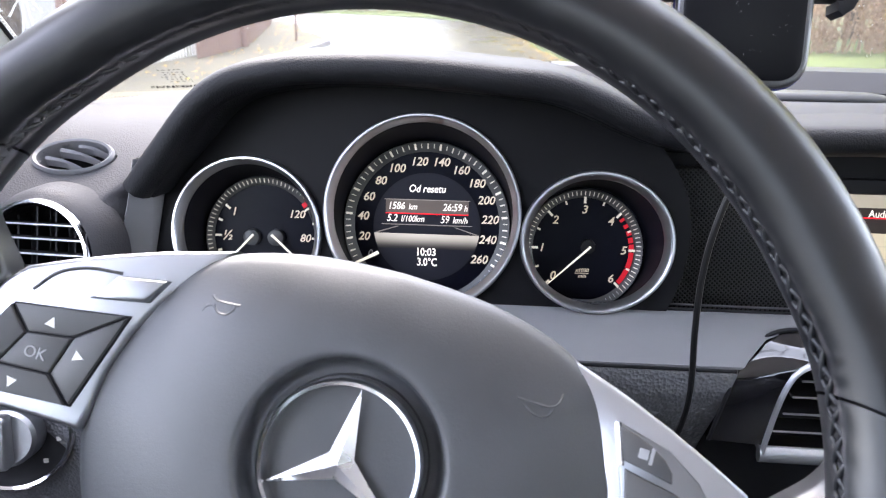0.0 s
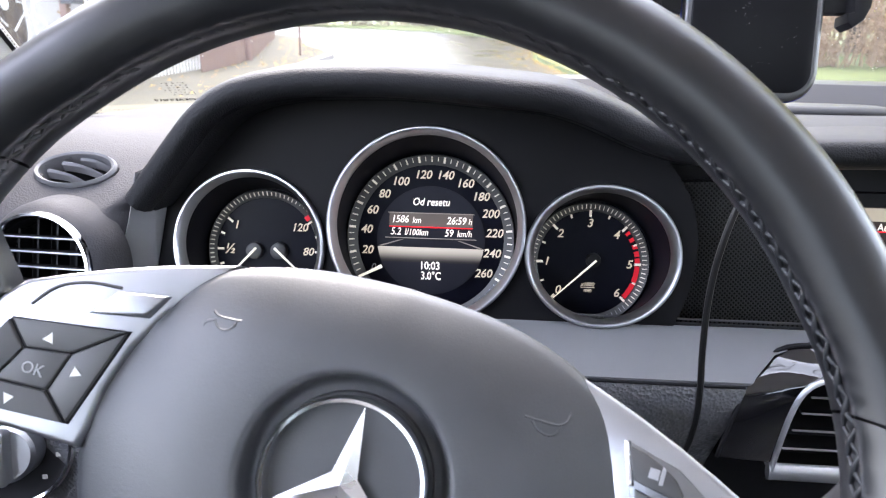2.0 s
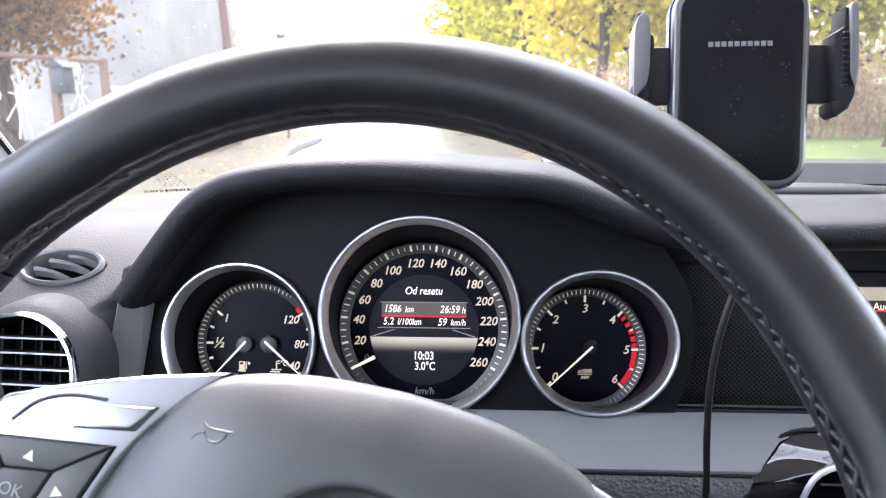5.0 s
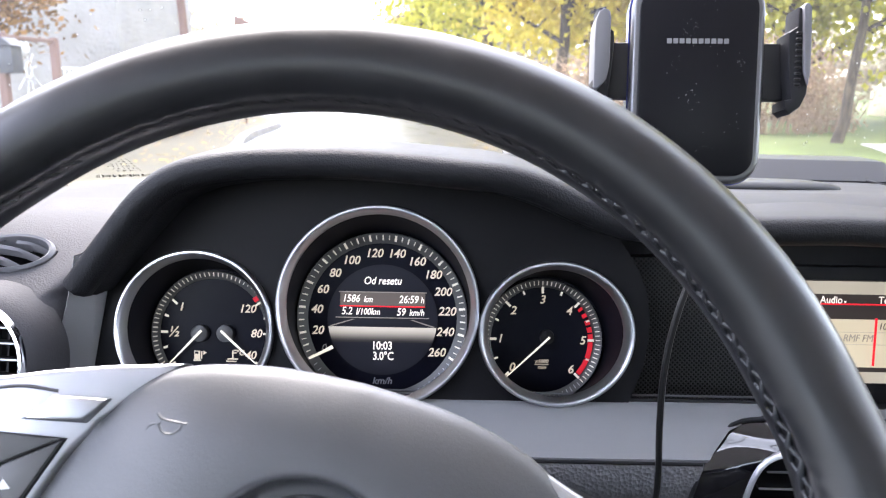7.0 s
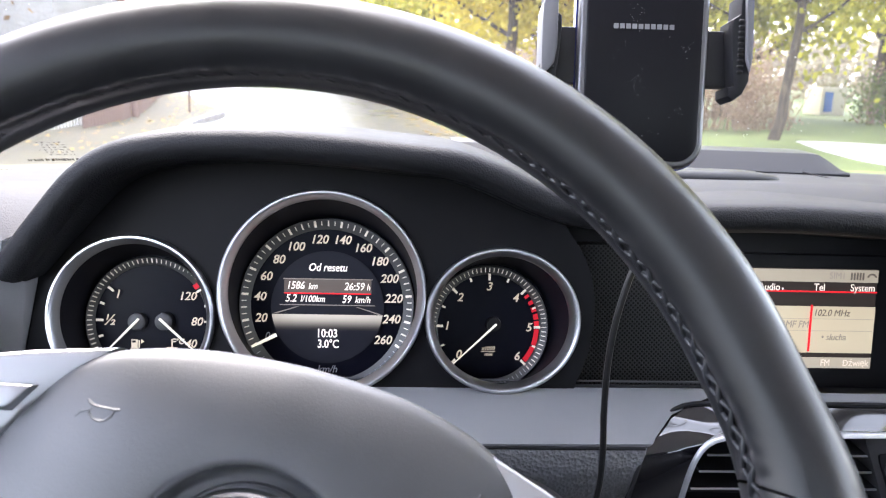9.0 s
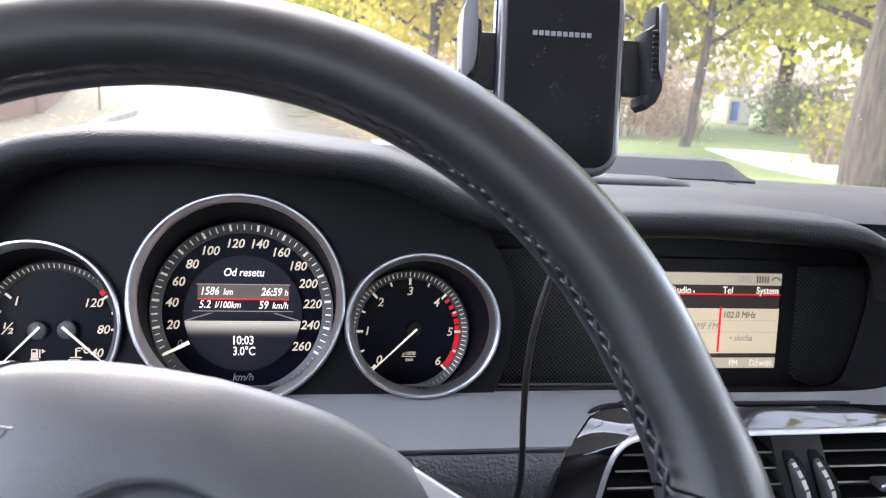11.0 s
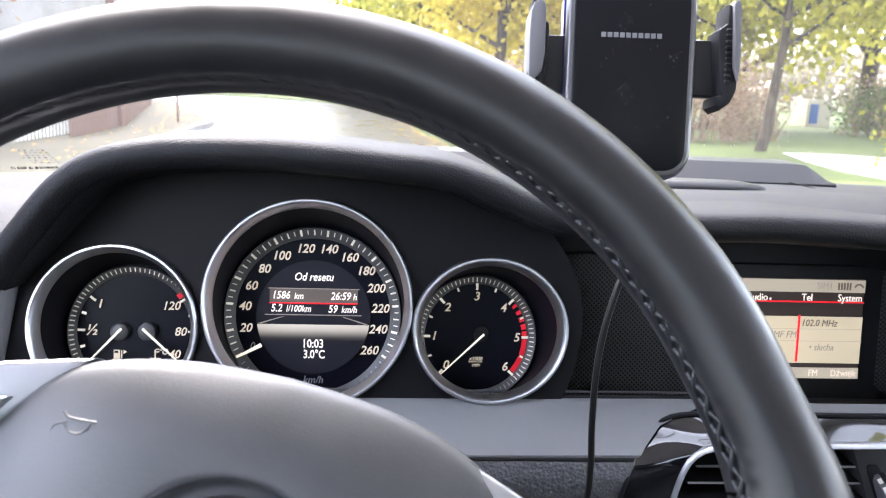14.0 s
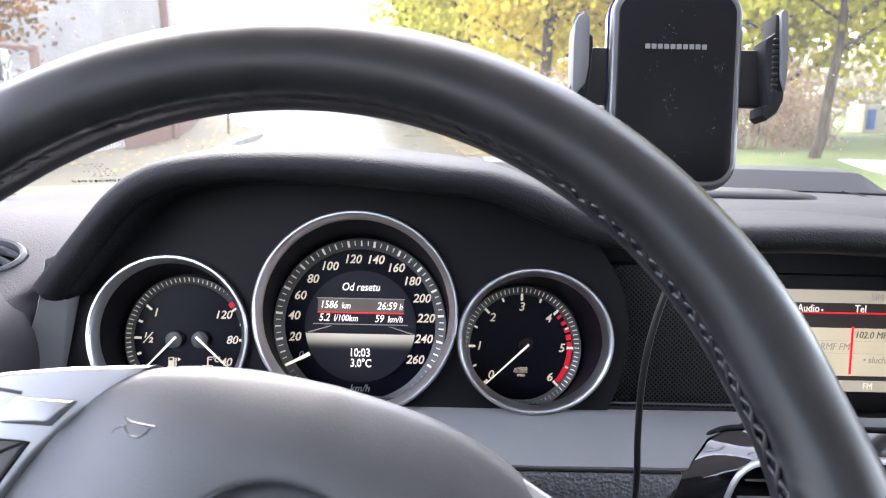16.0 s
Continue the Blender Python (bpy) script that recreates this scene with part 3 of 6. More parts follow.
    rings = [[(x - 0.6 * max(0.0, z - 0.945) * (x < 0.467), y, z - 0.012 * max(0, (x - 0.42) / 0.5)) for y, z in prof] for x in (0.4660, 0.468, 0.474, 0.49, 0.6, 0.8, 1.0, 1.2)]
    part("passenger_side", loft(rings, closed=False), DASH, d, "grey grained passenger side", angle=50)
    rings = [[(x, y, z) for y, z in ((-0.02, 0.68), (-0.09, 0.74), (-0.10, 0.80), (-0.092, 0.892))] for x in (0.68, 0.8, 1.0, 1.2)]
    part("glove_box", loft(rings, closed=False), DASH, d, "grey glove box lid", angle=50)
    # satin ledge below the instruments, cut along the arch
    edge = smooth_path(ARCH[:8], 60)
    cut_at = lambda z: 0.268 if z > 0.8733 else float(np.interp(z, [q.z for q in edge], [q.x for q in edge])) - 0.0012
    rings = []
    track = smooth_path([(-0.196, 0, 0.866), (-0.1, 0, 0.8645), (0.1, 0, 0.8645), (0.24, 0, 0.8652), (0.269, 0, 0.8650)], 90)
    for i, p in enumerate(track):
        q = (track[min(i + 1, len(track) - 1)] - track[max(i - 1, 0)]).normalized()
        inw = Vector((-q.z, 0, q.x))
        sec = [(-0.0445, 0.0128), (-0.0485, 0.0125), (-0.0515, 0.0112), (-0.066, 0.002), (-0.080, -0.0075), (-0.084, -0.0098), (-0.084, -0.0115), (-0.06, -0.014)]
        rings.append([(min(p.x + inw.x * s, cut_at(p.z + inw.z * s)), y, p.z + inw.z * s) for y, s in sec])
    part("ledge_gap", tube([(-0.19, -0.0455, 0.8782), (0.0, -0.0455, 0.8782), (0.262, -0.0455, 0.8782)], 0.0014, 8), BLACK, d, "black joint above the ledge")
    part("ledge_ridge", tube([(-0.19, -0.0425, 0.8805), (0.0, -0.0425, 0.8805), (0.262, -0.0425, 0.8805)], 0.0009, 8), DIVIDER, d, "thin grey bead above the ledge")
    part("ledge_gap", tube([(-0.19, -0.0850, 0.8527), (0.0, -0.0850, 0.8527), (0.2110, -0.0850, 0.8527)], 0.0012, 8), BLACK, d, "black joint under the ledge")
    part("ledge", loft(rings, closed=False), LEDGE, d, "matt grey ledge below the instruments", angle=30)
    # upright strip that joins the ledge to the brow on the driver's outer side
    inner = smooth_path([(-0.1800, -0.047, 0.974), (-0.1825, -0.047, 0.957), (-0.1850, -0.047, 0.940), (-0.1905, -0.047, 0.905), (-0.1955, -0.047, 0.872)], 14)
    outer = smooth_path([(-0.1930, -0.057, 0.974), (-0.1965, -0.058, 0.957), (-0.2005, -0.059, 0.940), (-0.2115, -0.061, 0.905), (-0.2180, -0.064, 0.868)], 14)
    rings = [[(a.x + 0.0015, a.y + 0.03, a.z), (a.x, a.y, a.z), (a.x - 0.0012, a.y - 0.0014, a.z), (b.x + 0.0012, b.y - 0.0008, b.z), (b.x, b.y + 0.0008, b.z), (b.x, b.y + 0.02, b.z)] for a, b in zip(inner, outer)]
    part("side_strip", loft(rings, closed=False), LEDGE, d, "matt grey strip beside the instruments", angle=40)
    # grey frame round the screen niche
    inner = smooth_path([(0.268, -0.0475, 0.8775), (0.33, -0.054, 0.8790), (0.39, -0.060, 0.8812), (0.420, -0.064, 0.8835), (0.438, -0.067, 0.8858), (0.4496, -0.068, 0.8892), (0.4528, -0.0695, 0.8964), (0.4518, -0.0695, 0.912), (0.448, -0.069, 0.9297), (0.4436, -0.068, 0.9483)], 60)
    outer = smooth_path([(0.268, -0.058, 0.8715), (0.33, -0.060, 0.8724), (0.39, -0.0640, 0.8742), (0.42, -0.066, 0.8746), (0.450, -0.0715, 0.8758), (0.4638, -0.0745, 0.8800), (0.4649, -0.075, 0.8964), (0.4628, -0.075, 0.914), (0.4586, -0.0745, 0.9327), (0.4529, -0.074, 0.9493)], 60)
    rings = []
    for a, b in zip(inner, outer):
        back = (b - a).normalized() * 0.0015
        rings.append([(a.x + back.x, a.y + 0.0015, a.z + back.z), (a.x, a.y - 0.0003, a.z), (b.x, b.y, b.z), (b.x, b.y + 0.009, b.z)])
    part("niche_frame", loft(rings, closed=False), LEDGE, d, "matt grey frame round the screen niche", angle=25)
    part("niche_floor", box((0.10, -0.012, 0.8575), (0.60, 0.07, 0.006)), BLACK, d)
    # grained knee panel below the ledge
    rings = [[(x, -0.075, 0.8535), (x, -0.0845, 0.8525), (x, -0.0865, 0.850), (x, -0.086, 0.83), (x, -0.080, 0.80), (x, -0.066, 0.765), (x, -0.04, 0.72), (x, 0.0, 0.68)] for x in (-0.2, -0.1, 0.0, 0.1, 0.19, 0.21)]
    rings[-1] = [(0.2115 - 0.31 * max(-0.003, 0.851 - z), y, z) for _, y, z in rings[-1]]
    part("knee_panel", loft(rings, closed=False), GRAINED, d, "coarse grained dark grey lower panel", angle=50)
    bm = box((0.5, 0.0, 0.72), (0.62, 0.1, 0.2), 0.02)
    part("console_front", bm, BLACK, d, "matt black lower centre console")
    # unseen filler box, added to stop light leaking through dashboard gaps
    part("core", box((0.36, 0.16, 0.80), (1.60, 0.24, 0.30), 0.01), BLACK, d, "unseen black box that blocks light leaks under the dashboard")
    return d


DASHBOARD = dashboard()


RIM_GREY = mat("outlet_grey", (0.115, 0.115, 0.122), 0.48, vary=0.1, scale=40, bump=0.1, grain=1500)


def demister():
    """Oval side window outlet with slanted ribs."""
    base = Matrix.Translation((-0.250, -0.0300, 0.9690)) @ pose(0, 0, 0, -61)
    v = thing("side_window_outlet", "oval grey demister outlet with slanted ribs", "air outlet", base)
    part("rim", ring_y(0, 0, [(0.030, 0.006), (0.0305, -0.001), (0.0285, -0.003), (0.0265, -0.002), (0.0255, 0.002), (0.0255, 0.012)], 64, 1.0, 0.60), RIM_GREY, v)
    part("well", disc(0, 0, 0.0262, 0.026, 48, 1.0, 0.6), BLACK, v)
    part("sleeve", ring_y(0, 0, [(0.0255, 0.010), (0.0258, 0.026)], 48, 1.0, 0.6), BLACK, v)
    for (x0, z0), (x1, z1), wide in (((-0.0205, -0.0006), (0.0140, -0.0132), 0.0019), ((-0.0130, 0.0080), (0.0225, -0.0046), 0.0020), ((-0.0010, 0.0126), (0.0245, 0.0030), 0.0017)):
        rings = []
        for k in range(13):
            f = k / 12
            x, z = x0 + (x1 - x0) * f, z0 + (z1 - z0) * f + 0.0022 * math.sin(math.pi * f)
            w = wide * (1.0 - 0.75 * f)
            rings.append([(x - 0.3 * w, 0.0005, z - 0.9 * w), (x + 0.1 * w, -0.0010, z), (x + 0.3 * w, 0.0005, z + 0.9 * w), (x + 0.3 * w, 0.0065, z + 0.6 * w), (x - 0.3 * w, 0.0065, z - 0.9 * w)])
        part("rib", loft(rings, True, True), RIM_GREY, v, "pale grey curved rib")


def round_vent():
    base = Matrix.Translation((-0.247, -0.092, 0.914)) @ pose(0, 0, 0, -14, 0, -4)
    v = thing("round_air_vent", "round black air vent with chrome ring and slats", "air vent", base)
    part("ring", ring_y(0, 0, [(0.0405, 0.012), (0.0400, -0.002), (0.0388, -0.0055), (0.0368, -0.0055), (0.0358, -0.001), (0.0355, 0.02)], 80), CHROME, v, "bright chrome ring")
    part("collar", ring_y(0, 0, [(0.0398, -0.002), (0.0430, 0.0005), (0.0470, 0.008), (0.0510, 0.026)], 64), DASH, v)
    part("well", disc(0, 0, 0.0358, 0.022, 48), BLACK, v)
    part("sleeve", ring_y(0, 0, [(0.0356, 0.022), (0.0354, 0.0)], 48), BLACK, v)
    for z in (-0.0270, -0.0170, -0.0070, 0.0030, 0.0130, 0.0225):
        h = math.sqrt(0.0352 ** 2 - z * z)
        part("slat", box((0, 0.006, z), (2 * h, 0.012, 0.0022), 0.0009, 2, rot=None), BLACK, v)
        part("slat_edge", box((0, -0.0008, z), (2 * h - 0.002, 0.0014, 0.0012), 0.0004, 1), SATIN, v, "thin bright slat edge")
    for x in (-0.021, -0.007, 0.007, 0.021):
        h = math.sqrt(0.0345 ** 2 - x * x)
        part("blade", box((x, 0.014, 0), (0.0014, 0.012, 2 * h)), BLACK, v)


def light_switch():
    base = Matrix.Translation((-0.270, -0.116, 0.7955)) @ pose(0, 0, 0, -14, 0, 16)
    s = thing("light_switch", "rotary headlamp switch with chrome ring", "switch", base)
    part("ring", ring_y(0, 0, [(0.040, 0.012), (0.040, -0.002), (0.0385, -0.004), (0.0365, -0.003), (0.036, 0.004)], 64), CHROME, s, "chrome ring")
    part("dial", disc(0, 0, 0.0368, 0.003, 48), BLACK, s)
    part("knob", ring_y(0, 0, [(0.0205, 0.003), (0.0195, -0.014), (0.017, -0.0165), (0.0, -0.0165)], 48), SILVER, s, "silver knob")
    part("grip", box((0.0, -0.021, 0.0), (0.011, 0.014, 0.036), 0.003, 3), SATIN, s, "ridged silver grip bar")
    for k in range(9):
        a = radians(-140 + 35 * k)
        part("mark", box((0.029 * math.sin(a), 0.0022, 0.029 * math.cos(a)), (0.003, 0.0008, 0.003)), WHITE, s)
    b = thing("fog_lamp_button", "small grey square fog lamp button", "button", Matrix.Translation((-0.3215, -0.112, 0.8055)) @ pose(0, 0, 0, -14, 0, 10))
    part("cap", box((0, 0, 0), (0.022, 0.012, 0.017), 0.0015, 2), KEYCAP, b)
    part("symbol", box((0, -0.0064, 0), (0.006, 0.0006, 0.004), 0.0002, 1), GREYPRINT, b, "pale printed lamp symbol")
    plate = prism([(-0.36, 0.835), (-0.225, 0.84), (-0.222, 0.76), (-0.235, 0.72), (-0.36, 0.72)], -0.108, -0.06, 0.004, 2)
    part("switch_panel", plate, GRAINED, DASHBOARD, "dark grained switch panel")


demister()
round_vent()
light_switch()

# ---- instruments ----
DIAL = Matrix.Translation((0, 0, 0.93)) @ pose(0, 0, 0, -12)


def bezel(cx, cz, r, fx, fz, fr, gauge, wide=1.0):
    """Chrome ring at the front and the dark tube from it to the dial face."""
    part("bezel", ring_y(cx, cz, [(r - 0.0060, -0.0325), (r - 0.0052, -0.0372), (r - 0.0034, -0.0400), (r - 0.0030, -0.0409), (r - 0.0020, -0.0418), (r - 0.0008, -0.0418), (r, -0.0405), (r + 0.0002, -0.034)], 144, wide), SATIN, gauge, "bright satin chrome ring", angle=25)
    n = 96
    rings = []
    for t in (0.0, 0.33, 0.66, 1.0):
        rr = (r - 0.0058) * (1 - t) + fr * t
        rings.append([(cx + (fx - cx) * t + (wide + (1 - wide) * t) * rr * math.sin(2 * math.pi * k / n), -0.0325 + 0.0345 * t, cz + (fz - cz) * t + rr * math.cos(2 * math.pi * k / n)) for k in range(n)])
    part("tube", loft(rings), TUBE, gauge)


def tick(bm, cx, cz, a, r0, r1, w, y=-0.0006, sx=1.0, rise=0.0):
    """A bar along the radius; rise: how far its outer end stands out towards the driver."""
    s, c = math.sin(a), math.cos(a)
    q = [(r0, -w, 0.0), (r1, -w, rise), (r1, w, rise), (r0, w, 0.0)]
    bm.faces.new([bm.verts.new((cx + sx * (r * s + t * c), y - h, cz + r * c - t * s)) for r, t, h in q])


def cluster():
    c = thing("instrument_cluster", "three round black dials in chrome rings, lit white", "instrument cluster", DIAL)
    # black front panel with three round openings
    bm = bmesh.new()
    outline = [(-0.196, -0.080), (0.163, -0.080), (0.168, -0.068), (0.175, -0.052), (0.1805, -0.036), (0.1835, -0.018), (0.1840, -0.002), (0.1815, 0.014), (0.1765, 0.027), (0.170, 0.038), (0.163, 0.048), (0.150, 0.078), (0.10, 0.095), (-0.11, 0.095), (-0.15, 0.07), (-0.196, 0.02)]
    loops = [outline]
    holes = [(0.001, -0.0002, 0.0670), (0.1215, -0.0160, 0.0468), (-0.1232, -0.0176, 0.0521)]
    for x, z, r in holes:
        loops.append([(x + r * math.sin(2 * math.pi * k / 72), z + r * math.cos(2 * math.pi * k / 72)) for k in range(72)])
    edges = []
    for lp in loops:
        v = [bm.verts.new((x, -0.036, z)) for x, z in lp]
        edges += [bm.edges.new((v[i], v[(i + 1) % len(v)])) for i in range(len(v))]
    bmesh.ops.triangle_fill(bm, use_beauty=True, edges=edges, normal=(0, -1, 0))
    part("front_panel", bm, mat("panel_black", (0.0062, 0.0062, 0.0075), 0.55, vary=0.25, scale=60, bump=0.06, grain=1900, spec=0.15), c, "matt black panel")

    # speedometer
    sx, sz = 0.0005, -0.0112
    g = part("speedometer", disc(sx, sz, 0.064, 0.002, 96), FACE, c, "black speedometer face from 20 to 260")
    bezel(0.001, -0.0002, 0.0688, sx, sz, 0.0625, g)
    # dished scale ring that carries the ticks
    part("tick_band", ring_y(sx, sz, [(0.0540, 0.0012), (0.0614, -0.0026), (0.0622, 0.0015)], 144), TICKBAND, g, "dark grey dished scale ring")
    bm = bmesh.new()
    for k in range(53):
        v = 5 * k
        a = radians(-119.5 + 239 * v / 260)
        if v % 20 == 0:
            tick(bm, sx, sz, a, 0.0559, 0.0604, 0.00082, -0.0006, rise=0.0021)
        elif v % 10 == 0:
            tick(bm, sx, sz, a, 0.0563, 0.0602, 0.00050, -0.0008, rise=0.0018)
        else:
            tick(bm, sx, sz, a, 0.0568, 0.0600, 0.00032, -0.0010, rise=0.0015)
    part("scale", bm, TICK, g)
    bm = bmesh.new()
    for k in range(25):
        tick(bm, sx, sz, radians(124.1 + 4.6 * k), 0.0570, 0.0598, 0.00028, -0.0011, rise=0.0014)
    part("scale", bm, GREYPRINT, g)
    spots = [(-0.0462, -0.0209), (-0.0471, -0.0057), (-0.0430, 0.0087), (-0.0343, 0.0207), (-0.0226, 0.0301), (-0.0060, 0.0354), (0.0102, 0.0353), (0.0248, 0.0298), (0.0366, 0.0205), (0.0441, 0.0083), (0.0473, -0.0059), (0.0460, -0.0207), (0.0402, -0.0356)]
    for k, (x, z) in enumerate(spots):
        lettering(str(20 * (k + 1)), 0.0086, x, -0.0004, z, DIGIT, g, bold=0.016, squeeze=0.98)
    lettering("km/h", 0.0070, 0.0012, -0.0004, -0.0568, GREYPRINT, g, "unit", bold=0.01)
    a = radians(-122)
    bm = bmesh.new()
    q = [(-0.0345, -0.0322, 0.0014), (-0.0512, -0.0408, 0.0008)]
    d = Vector((q[1][0] - q[0][0], 0, q[1][1] - q[0][1])).normalized()
    nn = Vector((-d.z, 0, d.x))
    rings = []
    for x, z, w in q:
        p = Vector((x, -0.004, z))
        rings.append([p + nn * w, p + Vector((0, -0.0012, 0)), p - nn * w, p + Vector((0, 0.001, 0))])
    part("needle", loft(rings, True, True), NEEDLE, g, "short white needle at zero")
    lettering("0", 0.007, -0.0415, -0.0004, -0.0335, GREYPRINT, g)
    # multi-function display in the middle of the speedometer
    part("display", disc(0.0008, -0.0125, 0.0400, -0.0002, 72), LCDDARK, g, "dark round trip computer display")
    def gbar(x0, x1, z0, z1, y, material, name, label=""):
        flat_box(x0, x1, z0, z1, y, material, g, name, 0.0003, label)
    gbar(-0.030, 0.0315, -0.0025, 0.0075, -0.0006, glow("display_row", (0.10, 0.085, 0.075), 0.07), "text_field")
    gbar(-0.031, 0.0325, 0.0072, 0.0078, -0.0009, LCDBAND, "rule")
    gbar(-0.030, 0.0315, -0.00315, -0.0024, -0.0010, LCDRED, "rule", "red line")
    gbar(-0.033, 0.0345, -0.0113, -0.0107, -0.0009, LCDBAND, "rule")
    # the grey road picture under the rows, fading downwards
    band = [(0.0008 + q * math.sqrt(0.0395 ** 2 - (z + 0.0125) ** 2), z) for q, zs in ((-1, (-0.0178, -0.0200, -0.0220, -0.0240, -0.0260, -0.0288)), (1, (-0.0288, -0.0260, -0.0240, -0.0220, -0.0200, -0.0178))) for z in zs]
    part("ground_band", prism(band, -0.0007, -0.0003), fading("display_ground", (0.43, 0.40, 0.34), (0.020, 0.019, 0.020), -0.0181, -0.0284, 0.10), g, "pale road picture fading downwards")
    for s in (-1, 1):
        bm = bmesh.new()
        bm.faces.new([bm.verts.new(p) for p in ((0.0008 + s * 0.020, -0.0008, -0.0122), (0.0008 + s * 0.022, -0.0008, -0.0122), (0.0008 + s * 0.0385, -0.0008, -0.0172), (0.0008 + s * 0.036, -0.0008, -0.0174))])
        part("road_edge", bm, LCDBAND, g)
    for txt, size, x, z, al in (("Od resetu", 0.0078, 0.0005, 0.0156, "CENTER"), ("1586", 0.0076, -0.0285, 0.0026, "LEFT"), ("km", 0.0062, -0.0130, 0.0022, "LEFT"), ("26:59", 0.0076, 0.0265, 0.0023, "RIGHT"), ("h", 0.0062, 0.0308, 0.0019, "RIGHT"), ("5.2", 0.0076, -0.0290, -0.0065, "LEFT"), ("l/100km", 0.0064, -0.0185, -0.0068, "LEFT"), ("59", 0.0076, 0.0173, -0.0068, "RIGHT"), ("km/h", 0.0064, 0.0310, -0.0070, "RIGHT")):
        lettering(txt, size, x, -0.0013, z, LCDTEXT, g, "display_text", shear=0.2, bold=0.010, align=al, squeeze=0.84)
    lettering("10:03", 0.0082, 0.0008, -0.0013, -0.0313, LCDTEXT, g, "display_text", shear=0.0, bold=0.014, squeeze=0.84)
    lettering("3.0°C", 0.0082, 0.0018, -0.0013, -0.0388, LCDTEXT, g, "display_text", shear=0.0, bold=0.014, squeeze=0.80)

    # rev counter
    # face narrowed and ring widened sideways to fit the camera's view
    tx, tz, k1 = 0.1160, -0.0250, 0.970
    g = part("rev_counter", disc(tx, tz, 0.0470, 0.002, 80, k1), FACE, c, "black rev counter face with red zone")
    bezel(0.1215, -0.0160, 0.0488, tx, tz, 0.0455, g, 1.07)
    part("tick_band", ring_y(tx, tz, [(0.0378, 0.0012), (0.0440, -0.0020), (0.0448, 0.0015)], 128, k1), TICKBAND, g, "dark grey dished scale ring")
    bm = bmesh.new()
    for k in range(61):
        tick(bm, tx, tz, radians(-134 + 268 * k / 60), 0.0396, 0.0428, 0.00032, -0.0001, sx=k1, rise=0.0016)
    for k in range(13):
        tick(bm, tx, tz, radians(-134 + 268 * k / 12), 0.0337 if k % 2 == 0 else 0.0350, 0.0386 if k % 2 == 0 else 0.0378, 0.00088 if k % 2 == 0 else 0.0007, y=-0.0008, sx=k1)
    part("scale", bm, TICK, g)
    bm = bmesh.new()
    for k in range(19):
        tick(bm, tx, tz, radians(138.5 + 4.6 * k), 0.0398, 0.0426, 0.00028, -0.0001, sx=k1, rise=0.0016)
    part("scale", bm, GREYPRINT, g)
    bm = bmesh.new()
    def sector(a0, a1):
        n = 6
        for k in range(n):
            b0, b1 = radians(a0 + (a1 - a0) * k / n), radians(a0 + (a1 - a0) * (k + 1) / n)
            bm.faces.new([bm.verts.new((tx + k1 * r * math.sin(b), -0.0004, tz + r * math.cos(b))) for r, b in ((0.0340, b0), (0.0376, b0), (0.0376, b1), (0.0340, b1))])
    for k in range(5):
        sector(49.5 + 8.2 * k, 49.5 + 8.2 * k + (3.6 + 0.9 * k))
    sector(91.5, 110.5)
    sector(112.5, 131.5)
    part("red_zone", bm, RED, g, "red warning sector")
    for k, (x, z) in enumerate([(0.0946, -0.0450), (0.0858, -0.0246), (0.0951, -0.0041), (0.1159, 0.0040), (0.1350, -0.0039), (0.1450, -0.0250), (0.1368, -0.0459)]):
        lettering(str(k), 0.0084, x, -0.0004, z, DIGIT, g, bold=0.014)
    part("hub", ring_y(0.1196, -0.0228, [(0.0055, 0.002), (0.005, -0.003), (0.0, -0.0034)], 24), BLACK, g)
    p0, p1 = Vector((0.1212, -0.0048, -0.0224)), Vector((0.0905, -0.0030, -0.0518))
    part("needle", tube([p0, p0.lerp(p1, 0.5), p1], [0.0009, 0.0007, 0.0004], 6), NEEDLE, g, "thin white needle at zero")
    lettering("x1000", 0.0038, 0.1160, -0.0004, -0.0404, DIGIT, g, "unit", bold=0.012)
    lettering("min", 0.0038, 0.1162, -0.0004, -0.0446, DIGIT, g, "unit", bold=0.012)
    flat_box(0.1110, 0.1212, -0.0427, -0.0423, -0.0006, DIGIT, g, "unit_line", 0.0003)

    # fuel and coolant gauge
    fx, fz = -0.1228, -0.0245
    # this face is narrowed to fit the camera's view too
    k1 = 0.98
    g = part("fuel_gauge", disc(fx, fz, 0.0470, 0.002, 80, k1), FACE, c, "black fuel and coolant gauge face")
    bezel(-0.1232, -0.0176, 0.0540, fx, fz, 0.0465, g)
    part("tick_band", ring_y(fx, fz, [(0.0395, 0.0012), (0.0452, -0.0018), (0.0460, 0.0015)], 128, k1), TICKBAND, g, "dark grey dished scale ring")
    bm = bmesh.new()
    for k in range(40):
        a = -130 + 4.5 * k
        short = 0.0012 * min(1, max(0, (a - 25) / 22))
        tick(bm, fx, fz, radians(a), 0.0414 + short, 0.0444 - 0.3 * short, 0.00042 - 0.12 * short, 0.0000, sx=k1, rise=0.0015)
    for a, r0, r1 in ((-128, 0.0345, 0.0385), (-107, 0.0347, 0.0380), (-89, 0.0332, 0.0386), (-70, 0.0347, 0.0380), (-51.5, 0.0336, 0.0386)):
        tick(bm, fx, fz, radians(a), r0, r1, 0.00085, y=-0.0008, sx=k1)
    for a, r0, r1 in ((57, 0.0385, 0.0424), (73.5, 0.0398, 0.0424), (89.5, 0.0380, 0.0424), (105.5, 0.0395, 0.0422), (122, 0.0385, 0.0422)):
        tick(bm, fx, fz, radians(a), r0, r1, 0.0008, y=-0.0014, sx=k1)
    part("scale", bm, TICK, g)
    bm = bmesh.new()
